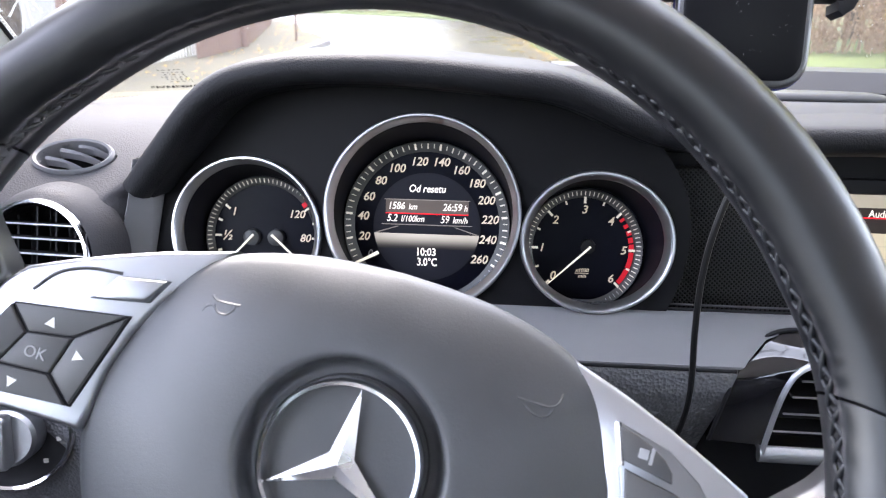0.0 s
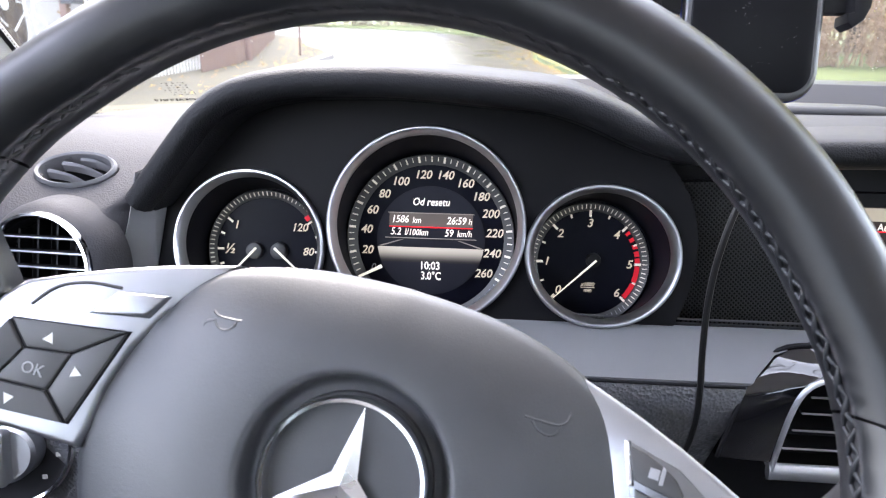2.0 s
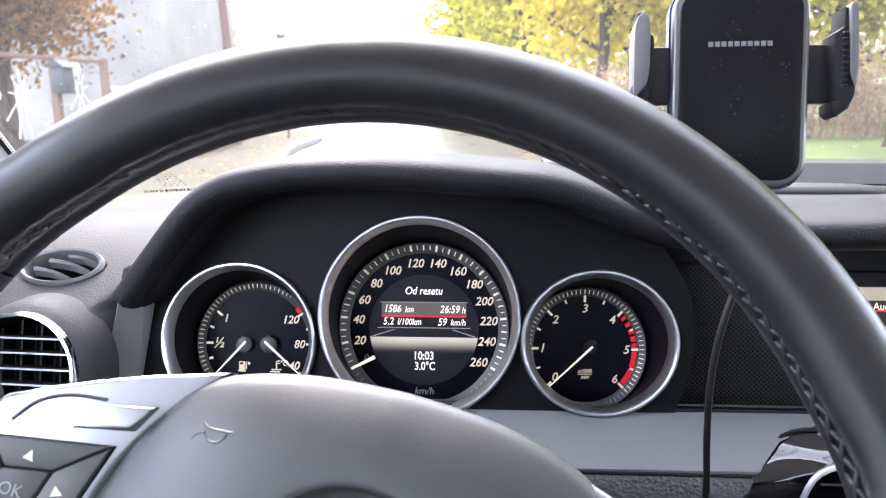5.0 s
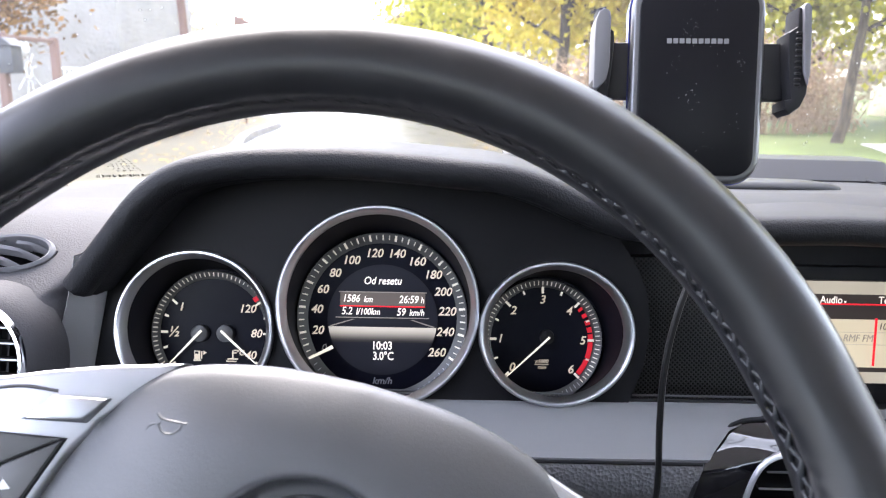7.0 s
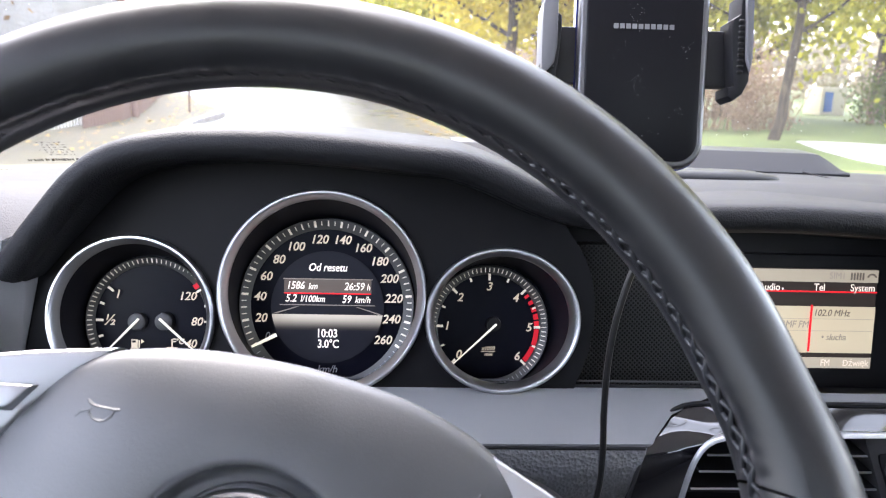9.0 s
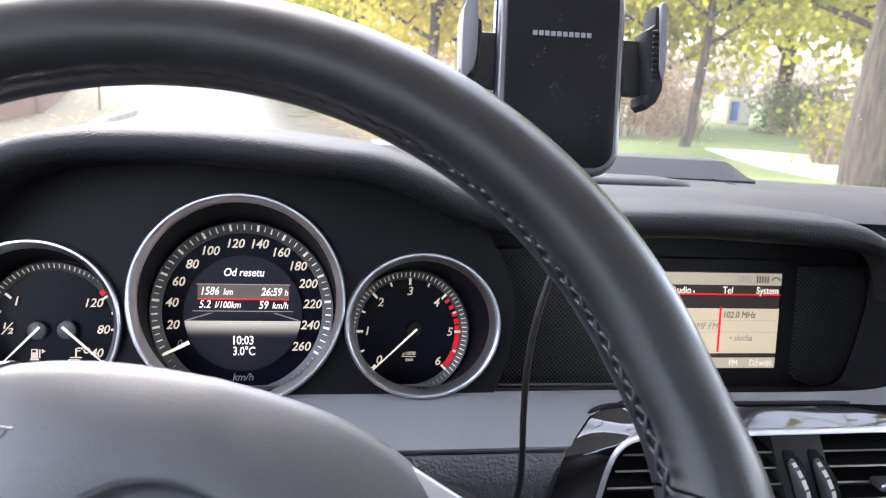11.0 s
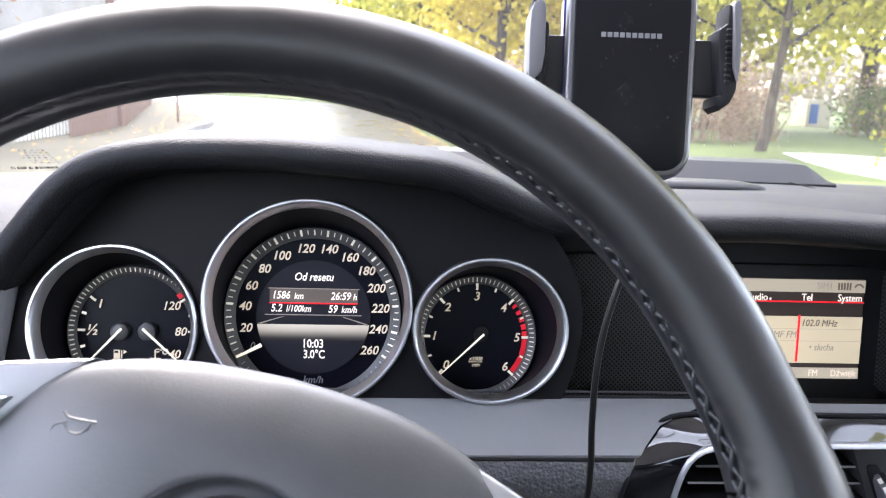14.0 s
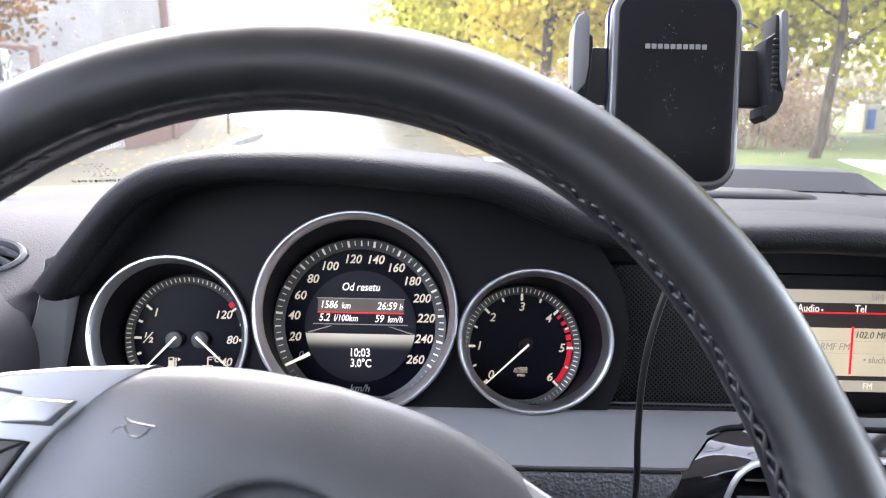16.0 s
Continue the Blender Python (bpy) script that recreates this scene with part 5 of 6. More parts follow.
def rim_arc(a0, a1, count, pucker):
    """Leather rim between two angles from the top, with a puckered seam on its inner side."""
    rings = []
    for k in range(count + 1):
        a = radians(a0 + (a1 - a0) * k / count)
        away = abs((math.degrees(a) + 180) % 360 - 180)
        f0 = min(1, max(0, (away - 52) / 16)) * min(1, max(0, (132 - away) / 16))
        swell = f0 * f0 * (3 - 2 * f0)
        ring = []
        lean = 3.9 * math.exp(-((away - 69.5) / 22.0) ** 2) * (1 if math.degrees(a) % 360 < 180 else -1)
        stitched = pucker or away < 80
        for j in range(72):
            f = 2 * math.pi * j / 72
            r = 0.0160 + RIM_FULL * swell
            b = a + radians(lean * math.cos(f))
            out = Vector((math.sin(b), 0, math.cos(b)))
            c = out * (0.1734 + RIM_OUT * swell)
            # seam on the inner side, the leather drawn together beside it
            deg = 5.0 * j
            if stitched:
                # one leather edge laps over the other and is drawn in at each stitch
                scallop = abs(math.sin(math.degrees(a) / STITCH_STEP * math.pi))
                rough = noise.noise(Vector((a * 30 + deg * 0.02, deg * 0.05, 1.0)))
                lap = min(1.0, max(0.0, (deg - SEAM - 3 + 3.0 * scallop + 1.5 * rough) / 5.0))
                fade = math.exp(-max(0.0, (deg - SEAM - 8) / 22.0) ** 2)
                r += 0.0007 * lap * fade
                r += 0.0005 * rough * math.exp(-((deg - SEAM - 12) / 9.0) ** 2)
            r -= 0.0006 * math.exp(-((deg - SEAM) / 7.0) ** 2)
            ring.append(c + out * (r * math.cos(f)) + Vector((0, r * math.sin(f) * 1.04 - 0.3 * thumb_rest(away) * max(0, -math.sin(f)), 0)))
        rings.append(ring)
    return loft(rings)


def spoke_root(side):
    """Leather web that sweeps from the rim in to the edge of the silver spoke cover."""
    rings = []
    def eased(deg, at, values):
        return float(np.mean(np.interp(deg + np.linspace(-2.2, 2.2, 9), at, values)))
    for k in range(97):
        deg = 64 + 42 * k / 96
        R = eased(deg, [64, 72, 75, 77.3, 79, 80.2, 81, 83, 86, 91, 98, 102, 106], [0.1670, 0.1665, 0.1640, 0.1595, 0.1520, 0.1450, 0.1428, 0.1432, 0.1458, 0.1497, 0.1560, 0.1620, 0.1660])
        g = min(1.0, max(0.0, (deg - 68) / 10)) * min(1.0, max(0.0, (105 - deg) / 5))
        g = g * g * (3 - 2 * g)
        a = radians(deg)
        out = Vector((side * math.sin(a), 0, math.cos(a)))
        y_in = eased(deg, [64, 72, 79, 82, 86, 91, 98, 103, 106], [0.0, 0.004, 0.0110, 0.0110, 0.0060, 0.0020, 0.0, 0.004, 0.004])
        y_mid = eased(deg, [64, 72, 79, 84, 90, 97, 102, 106], [-0.010, -0.006, 0.0020, -0.0020, -0.0130, -0.0250, -0.018, -0.004])
        rim = lambda f, r: (0.1734 + RIM_OUT + r * math.cos(radians(f)), r * 1.04 * math.sin(radians(f)))
        h = thumb_rest(deg) / 0.0085
        p0, p2, p3 = rim(250 + 25 * h, 0.0183), (R, y_in), rim(112, 0.0165)
        crest = (R + (0.55 - 0.35 * h) * (p0[0] - R), y_mid)
        sec = []
        for j in range(17):
            f = j / 16
            sec.append(tuple((1 - f) ** 2 * p0[i] + 2 * f * (1 - f) * crest[i] + f * f * p2[i] for i in (0, 1)))
        sec += [(R - 0.0008 * g, y_in + 0.002), (R, y_in + 0.010 * g + 0.004), (0.5 * (R + p3[0]), 0.5 * (y_in + 0.014 * g + p3[1])), p3, (0.1790, 0.0)]
        rings.append([out * r + Vector((0, y, 0)) for r, y in sec])
    return loft(rings, True, True)


HALF = [(0.0, 0.0630), (0.020, 0.0625), (0.037, 0.0610), (0.053, 0.0575), (0.068, 0.0515), (0.080, 0.0420), (0.0885, 0.0290), (0.0955, 0.0130), (0.1005, -0.0030), (0.1015, -0.0220), (0.0930, -0.0480), (0.0760, -0.0740), (0.050, -0.0920), (0.0, -0.0980)]


HORN_LEFT = [[(-0.0642, 0.0360), (-0.0618, 0.0348), (-0.0571, 0.0349), (-0.0523, 0.0355)], [(-0.0662, 0.0297), (-0.0654, 0.0316), (-0.0632, 0.0327), (-0.0619, 0.0335)], [(-0.0624, 0.0326), (-0.0597, 0.0307), (-0.0564, 0.0309), (-0.0544, 0.0329), (-0.0540, 0.0348)]]
HORN_RIGHT = [[(0.0530, 0.0342), (0.0580, 0.0341), (0.0644, 0.0343), (0.0675, 0.0363), (0.0682, 0.0398)], [(0.0557, 0.0334), (0.0585, 0.0310), (0.0624, 0.0302), (0.0651, 0.0319), (0.0661, 0.0343)]]


def cover_outline(n=96):
    pts = [(x, 0, z) for x, z in HALF] + [(-x, 0, z) for x, z in HALF[-2:0:-1]]
    pts.append(pts[0])
    out = []
    for p in smooth_path(pts, n + 1)[:-1]:
        # outline raised and widened on the passenger side to fit the camera's view
        high = min(1, max(0, (p.x + 0.045) / 0.045)) * min(1, max(0, (p.z + 0.03) / 0.03))
        wide = min(1, max(0, (p.x - 0.045) / 0.035))
        out.append((p.x + 0.0020 * wide, p.z + 0.0021 * high))
    return out


def cover_depth(u):
    """Depth of the cushion, u from its edge (0) to the emblem's recess (1)."""
    return 0.0090 + 0.0128 * (1 - u) ** 2.3


def steering_wheel():
    w = thing("steering_wheel", "black leather steering wheel turned slightly, silver spokes", "steering wheel", WHEEL)
    part("rim", rim_arc(-69.3, 69.3, 520, True), LEATHER, w, "black leather upper rim with stitched seam", angle=70)
    part("rim", rim_arc(69.7, 290.3, 260, False), LEATHER_LOW, w, "smooth black leather lower rim", angle=70)
    # crossed lacing of the seam: each stitch is a pair of flat thongs that cross
    rnd = random.Random(5)
    count = int(156 / STITCH_STEP)
    for k in range(count + 1):
        a0 = -78 + 156 * k / count + rnd.uniform(-0.15, 0.15)
        # the lacing lies deep in the upper seam and comes out on the passenger side
        deep = 0.0011 * min(1.0, max(0.0, (25 - a0) / 25)) if a0 > -45 else 0.0006
        deep -= 0.0004 * min(1.0, max(0.0, (a0 - 25) / 20))
        bm = bmesh.new()
        for turn, lift in ((1, 0.0002), (-1, 0.0006)):
            pts = []
            for f in (-1.0, -0.6, -0.2, 0.2, 0.6, 1.0):
                a = radians(a0 + 0.62 * STITCH_STEP * f)
                out = Vector((math.sin(a), 0, math.cos(a)))
                f0 = min(1, max(0, (abs(math.degrees(a)) - 52) / 16))
                swell = f0 * f0 * (3 - 2 * f0)
                deg, r = radians(SEAM + turn * 9.5 * f + rnd.uniform(-0.8, 0.8)), 0.0152 - deep + RIM_FULL * swell + lift * (1 - f * f)
                pts.append(out * (0.1734 + RIM_OUT * swell + r * math.cos(deg)) + Vector((0, r * 1.04 * math.sin(deg), 0)))
            tube(pts, [0.0004, 0.0009, 0.0011, 0.0011, 0.0009, 0.0004], 6, bm)
        part("stitch", bm, STITCH, w, angle=70)
    # airbag cover: domed cushion that runs into the round recess of the emblem
    outline = cover_outline(128)
    rings = []
    for s, y in ((1.0, 0.050), (1.0, 0.0272), (0.996, 0.0244), (0.988, 0.0226)):
        rings.append([(x * s, y, -0.0064 + (z + 0.0064) * s) for x, z in outline])
    for u in (0.06, 0.11, 0.17, 0.24, 0.32, 0.41, 0.51, 0.61, 0.71, 0.80, 0.88, 0.94):
        ring = []
        for x, z in outline:
            R = math.hypot(x, z + 0.0064)
            r = 0.0393 + (R * 0.985 - 0.0393) * (1 - u)
            ring.append((x * r / R, cover_depth(u), -0.0064 + (z + 0.0064) * r / R))
        rings.append(ring)
    # run into the round recess of the emblem
    n = len(outline)
    def circle(r, y):
        pts = []
        for x, z in outline:
            a = math.atan2(x, z + 0.0064)
            pts.append((r * math.sin(a), y, -0.0064 + r * math.cos(a)))
        return pts
    rings += [circle(0.0393, 0.0090), circle(0.0384, 0.0092), circle(0.0377, 0.0098), circle(0.0371, 0.0110), circle(0.0366, 0.0135), circle(0.0360, 0.0175), circle(0.0350, 0.0205), circle(0.0332, 0.0215), circle(0.0312, 0.0215), circle(0.0305, 0.0200), circle(0.005, 0.0190)]
    part("airbag_cover", loft(rings, True, True), PAD, w, "dark grey grained airbag cover", angle=60)
    e = part("emblem", ring_y(0, -0.0064, [(0.0270, 0.0180), (0.0268, 0.0110), (0.0275, 0.0092), (0.0287, 0.0090), (0.0296, 0.0100), (0.0300, 0.0130), (0.0300, 0.0220)], 96), CHROME, w, "chrome ring with three-pointed star", angle=50)
    bm = bmesh.new()
    tips, notch = [], []
    for k in range(3):
        a = radians(120 * k)
        tips.append(bm.verts.new((0.0272 * math.sin(a), 0.0110, -0.0064 + 0.0272 * math.cos(a))))
        b = a + radians(60)
        notch.append(bm.verts.new((0.0054 * math.sin(b), 0.0120, -0.0064 + 0.0054 * math.cos(b))))
    top = bm.verts.new((0, 0.0080, -0.0064))
    low = bm.verts.new((0, 0.0155, -0.0064))
    for k in range(3):
        for apex in (top, low):
            bm.faces.new((tips[k], notch[k], apex))
            bm.faces.new((notch[k - 1], tips[k], apex))
    part("star", bm, STAR, e, "faceted chrome star", angle=10)
    part("plate", disc(0, -0.0064, 0.0270, 0.0152, 64), PAD, e)
    # moulded horn signs, low raised lines on the cover
    def lay(points, n):
        out = []
        for p in smooth_path([(x, 0, z) for x, z in points], n):
            a = math.atan2(p.x, p.z + 0.0064)
            edge = min(outline, key=lambda q: abs(math.atan2(q[0], q[1] + 0.0064) - a))
            R = math.hypot(edge[0], edge[1] + 0.0064) * 0.985
            u = (R - math.hypot(p.x, p.z + 0.0064)) / (R - 0.0393)
            out.append((p.x, cover_depth(u) + 0.00038, p.z))
        return out
    for strokes in (HORN_LEFT, HORN_RIGHT):
        bm = bmesh.new()
        for line in strokes:
            tube(lay(line, 14), 0.00065, 6, bm)
        part("horn_sign", bm, PAD, w, "low raised horn symbol")
    # spokes with silver covers and key pads
    for s in (-1, 1):
        flip = (lambda pts: pts) if s > 0 else (lambda pts: pts[::-1])
        body = [(0.085, 0.036), (0.125, 0.028), (0.150, 0.020), (0.176, 0.018), (0.178, -0.020), (0.150, -0.024), (0.10, -0.0245), (0.085, -0.022)]
        part("spoke", prism(flip([(s * x, z) for x, z in body]), 0.0245, 0.045, 0.004, 3), BLACK, w, "black spoke core")
        part("spoke_root", spoke_root(s), LEATHER_LOW, w, "smooth leather web from the rim to the spoke", angle=70)
        top = [(0.0640, 0.0545), (0.072, 0.0520), (0.090, 0.0462), (0.108, 0.0392), (0.122, 0.0330), (0.136, 0.0262), (0.1485, 0.0110), (0.1580, -0.0110), (0.1635, -0.0290), (0.150, -0.0280), (0.1250, -0.0265), (0.0985, -0.0265), (0.0970, -0.0200), (0.0960, -0.0030), (0.0915, 0.0130), (0.0845, 0.0270), (0.0740, 0.0420)]
        part("spoke_cover", prism(flip([(s * x, z) for x, z in top]), 0.0185, 0.028, 0.0022, 3), SILVER, w, "satin silver spoke cover", angle=50)
        pad = [(0.0930, 0.0192), (0.1350, 0.0122), (0.1518, -0.0223), (0.1035, -0.0190)]
        field = pad if s < 0 else [(0.0885, 0.0368), (0.1080, 0.0325), (0.1200, 0.0250), (0.1350, 0.0080), (0.1510, -0.0223), (0.1035, -0.0190), (0.0985, 0.0060), (0.0935, 0.0220)]
        ctr = Vector((0.1205, 0, -0.0030))
        keypad = part("key_pad", prism(flip([(s * x, z) for x, z in field]), 0.0170, 0.021, 0.0008, 2), BLACK if s < 0 else DIMSILVER, w, "key pad between the keys")
        P = [Vector((x, 0, z)) for x, z in pad]
        Q = [ctr + (p - ctr) * 0.40 for p in P]
        def key(corners, y, shrink, label, name="key"):
            mid = sum(corners, Vector()) / len(corners)
            pts = [mid + (c_ - mid) * shrink for c_ in corners]
            return part(name, prism(flip([(s * p.x, p.z) for p in pts]), y, 0.018, 0.0007, 2), KEYCAP, keypad, label)
        if s < 0:
            for i in range(4):
                key([P[i], P[(i + 1) % 4], Q[(i + 1) % 4], Q[i]], 0.0155, 0.94, "dark grey arrow key")
            key(Q, 0.0155, 0.95, "dark grey centre key")
            lettering("OK", 0.0062, s * 0.1205, 0.0152, -0.0035, GREYPRINT, keypad, "key_text", shear=0, squeeze=0.9)
            for (ax, az), d in (((-0.1186, 0.0090), 0), ((-0.1388, -0.0039), 3), ((-0.1054, -0.0004), 1), ((-0.1255, -0.0159), 2)):
                bm = bmesh.new()
                tri = [(0.0, 0.0021), (0.0020, -0.0016), (-0.0020, -0.0016)]
                a = radians(90 * d + 8)
                bm.faces.new([bm.verts.new((ax + x * math.cos(a) + z * math.sin(a), 0.0152, az - x * math.sin(a) + z * math.cos(a))) for x, z in tri])
                part("arrow", bm, WHITE, keypad, "white arrow")
            tab = [(-0.1089, 0.0215), (-0.0886, 0.0258), (-0.0834, 0.0359), (-0.1016, 0.0321)]
            part("switch_tab", prism(tab[::-1], 0.0145, 0.022, 0.0018, 3), SILVER, w, "raised silver tab", angle=50)
            part("groove", tube(smooth_path([(-0.1307, 0.0186, 0.0183), (-0.124, 0.0184, 0.0270), (-0.114, 0.0184, 0.0318), (-0.1016, 0.0186, 0.0335)], 14), 0.0007, 6), KEYCAP, w)
        else:
            V = lambda x, z: Vector((x, 0, z))
            key([V(0.0893, 0.0357), V(0.0960, 0.0345), V(0.1020, 0.0322), V(0.1075, 0.0290), V(0.1108, 0.0252), V(0.1116, 0.0216), V(0.0940, 0.0244)], 0.0155, 0.97, "dark grey mute key")
            key([V(0.0948, 0.0222), V(0.1122, 0.0194), V(0.1180, 0.0180), V(0.1280, 0.0050), V(0.0990, 0.0050)], 0.0155, 0.97, "dark grey volume key")
            key([V(0.1010, 0.0035), V(0.1300, 0.0045), V(0.1475, -0.0205), V(0.1050, -0.0175)], 0.0155, 0.97, "dark grey phone key")
            b = box((0.0998, 0.0152, 0.0288), (0.0032, 0.0006, 0.0034))
            bm2 = box((0.1026, 0.0152, 0.0288), (0.0012, 0.0006, 0.0058), bm=b)
            part("symbol", bm2, GREYPRINT, keypad, "pale loudspeaker symbol")
            part("key_edge", tube([(0.0890, 0.0168, 0.0365), (0.0938, 0.0168, 0.0225)], 0.0011, 6), CHROME, w, "bright key edge")
    # both spokes sweep towards the driver at their outer ends
    for ob in w.children_recursive:
        if ob.name.split(".")[0] in ("spoke_cover", "key_pad", "key", "key_text", "arrow", "symbol", "switch_tab", "groove", "key_edge", "spoke"):
            for v in ob.data.vertices:
                v.co.y -= 0.15 * (abs(v.co.x) - 0.095)
    # black ellipsoid sized to a dark outline in the camera's view
    hump = bmesh.new()
    bmesh.ops.create_uvsphere(hump, u_segments=32, v_segments=16, radius=1.0)
    bmesh.ops.scale(hump, vec=(0.063, 0.070, 0.055), verts=hump.verts)
    part("dark_hump", hump, BLACK, w, "black hump behind the wheel", Matrix.Translation(WHEEL.inverted() @ Vector((0.105, -0.165, 0.815))) @ WHEEL.to_3x3().inverted().to_4x4(), angle=60)
    part("column", ring_y(0, -0.012, [(0.045, 0.05), (0.05, 0.12), (0.055, 0.22)], 32), BLACK, w, "black steering column cover")


steering_wheel()


# ---- outside ----
def sheet(points, z, material, name, label, category, thick=0.0, kind="structure"):
    bm = bmesh.new()
    a = [bm.verts.new((x, y, z)) for x, y in points]
    bm.faces.new(a)
    if thick:
        r = bmesh.ops.extrude_face_region(bm, geom=list(bm.faces))
        bmesh.ops.translate(bm, vec=(0, 0, -thick), verts=[v for v in r["geom"] if isinstance(v, bmesh.types.BMVert)])
    return solid(name, bm, material, label, category, kind=kind)


def outside():
    sheet([(-900, -300), (900, -300), (900, 1500), (-900, 1500)], -0.03, GRASS, "ground", "autumn grass reaching the distance", "ground")
    road = [(1.9, -30), (1.75, 5), (1.35, 10), (0.9, 14), (0.45, 18), (0.5, 25), (-1.0, 33), (-5, 42), (-14, 52), (-40, 66), (-44, 58), (-16, 40), (-9.5, 31.5), (-7.6, 27.5), (-5.9, 22.0), (-4.6, 19.0), (-4.2, 17.6), (-3.95, 14), (-3.7, 12.5), (-3.35, 11), (-3.05, 9), (-2.9, 5), (-2.9, -30)]
    sheet(road, 0.0, ASPHALT, "road", "wet asphalt street bending to the left", "road", 0.05)
    verge_l = [(-2.95, -30), (-2.95, 5), (-3.1, 9), (-3.4, 11), (-3.75, 12.5), (-4.0, 14), (-4.25, 17.4), (-4.65, 18.8), (-5.95, 21.8), (-7.65, 27.3), (-9.6, 31.2), (-16, 39.5), (-60, 39.5), (-60, -30)]
    sheet(verge_l, 0.10, STREWN, "verge_left", "grass verge with fallen leaves behind the kerb", "verge", 0.15)
    verge_r = [(2.0, -30), (1.85, 5), (1.45, 10), (1.0, 14), (0.55, 18), (0.6, 25), (-0.9, 33), (-4.9, 42), (-14, 52.2), (-40, 66), (60, 66), (60, -30)]
    sheet(verge_r, 0.06, GRASS, "verge_right", "grass verge under the trees", "verge", 0.1)
    kerb = [(-2.92, 5), (-3.07, 9), (-3.37, 11), (-3.72, 12.5), (-3.98, 14), (-4.12, 16), (-4.27, 17.45), (-4.67, 18.85), (-5.3, 20.3), (-5.97, 21.85), (-6.8, 24.6), (-7.67, 27.35), (-8.6, 29.3), (-9.62, 31.25)]
    k = thing("kerb", "pale concrete kerb stones along the street", "kerb", kind="structure")
    pts = smooth_path([(x, y, 0) for x, y in kerb], 34)
    for a, b in zip(pts, pts[1:]):
        d = b - a
        part("kerb_stone", box((0, 0, 0), (d.length - 0.012, 0.15, 0.2), 0.015, 2), KERB, k, m=Matrix.Translation((a + b) / 2 + Vector((0, 0, 0.025))) @ pose(0, 0, 0, 0, 0, math.degrees(math.atan2(d.y, d.x))))
    sheet([(6.6, -20), (6.55, 8.3), (6.45, 10.06), (6.72, 11.6), (7.2, 13.35), (8.2, 13.25), (9.2, 12.6), (30, 9.5), (30, 6.5), (10.2, 8.2), (9.0, 6.5), (9.0, -20)], 0.075, DRIVE, "driveway", "pale paved footpath across the grass", "footpath", 0.02)
    rnd = random.Random(21)
    bm = bmesh.new()
    for i in range(1500):
        y = rnd.uniform(5, 30)
        edge = np.interp(y, [5, 10, 14, 18, 25, 33], [1.75, 1.35, 0.9, 0.45, 0.5, -1.0])
        x = edge + rnd.gauss(0.35, 0.5)
        z = 0.066 if x > edge + 0.08 else 0.006
        r = rnd.uniform(0.025, 0.055)
        a = rnd.uniform(0, 6.28)
        q = [(x + r * math.cos(a + t), y + r * math.sin(a + t), z + rnd.uniform(0, 0.02)) for t in (0, 1.6, 3.1, 4.7)]
        bm.faces.new([bm.verts.new(p) for p in q])
    for i in range(260):
        y = rnd.uniform(8, 26)
        x = np.interp(y, [8, 11, 14, 17.4, 21.8, 27], [-3.1, -3.4, -4.0, -4.25, -5.95, -7.6]) - abs(rnd.gauss(0.1, 0.7)) - 0.1
        r, a = rnd.uniform(0.025, 0.05), rnd.uniform(0, 6.28)
        bm.faces.new([bm.verts.new((x + r * math.cos(a + t), y + r * math.sin(a + t), 0.106 + rnd.uniform(0, 0.02))) for t in (0, 1.6, 3.1, 4.7)])
    solid("fallen_leaves", bm, FALLEN, "yellow and brown leaves along the road edges", "leaves", kind="stuff")


outside()


def branch(bm, p, d, length, r, depth, rnd, ends):
    pts = [Vector(p)]
    rad = [r]
    for k in range(5):
        d = (d + Vector((rnd.gauss(0, 0.10), rnd.gauss(0, 0.10), rnd.gauss(0.03, 0.06)))).normalized()
        pts.append(pts[-1] + d * length / 5)
        rad.append(r * (1 - 0.5 * (k + 1) / 5))
    tube(pts, rad, 8 if depth else 5, bm)
    if depth <= 1:
        ends += pts[2:]
    if depth:
        for k in range(4 if depth > 1 else 3):
            i = rnd.choice((2, 3, 4, 5))
            a = rnd.uniform(0, 6.28)
            side = Vector((math.cos(a), math.sin(a), rnd.uniform(-0.1, 0.7)))
            branch(bm, pts[i], (d * 0.5 + side).normalized(), length * rnd.uniform(0.5, 0.75), rad[i] * 0.6, depth - 1, rnd, ends)


def leaf_cloud(bm, centres, count, spread, size, rnd, droop=0.0):
    for k in range(count):
        c = rnd.choice(centres)
        p = c + Vector((rnd.gauss(0, spread), rnd.gauss(0, spread), rnd.gauss(0, spread * 0.8) - abs(rnd.gauss(0, droop)) if droop else rnd.gauss(0, spread * 0.8)))
        r = size * rnd.uniform(0.6, 1.3)
        u = Vector((rnd.gauss(0, 1), rnd.gauss(0, 1), rnd.gauss(0, 1))).normalized()
        v = u.orthogonal().normalized()
        w = u.cross(v)
        bm.faces.new([bm.verts.new(p + v * r), bm.verts.new(p + w * r * 0.7), bm.verts.new(p - v * r), bm.verts.new(p - w * r * 0.7)])


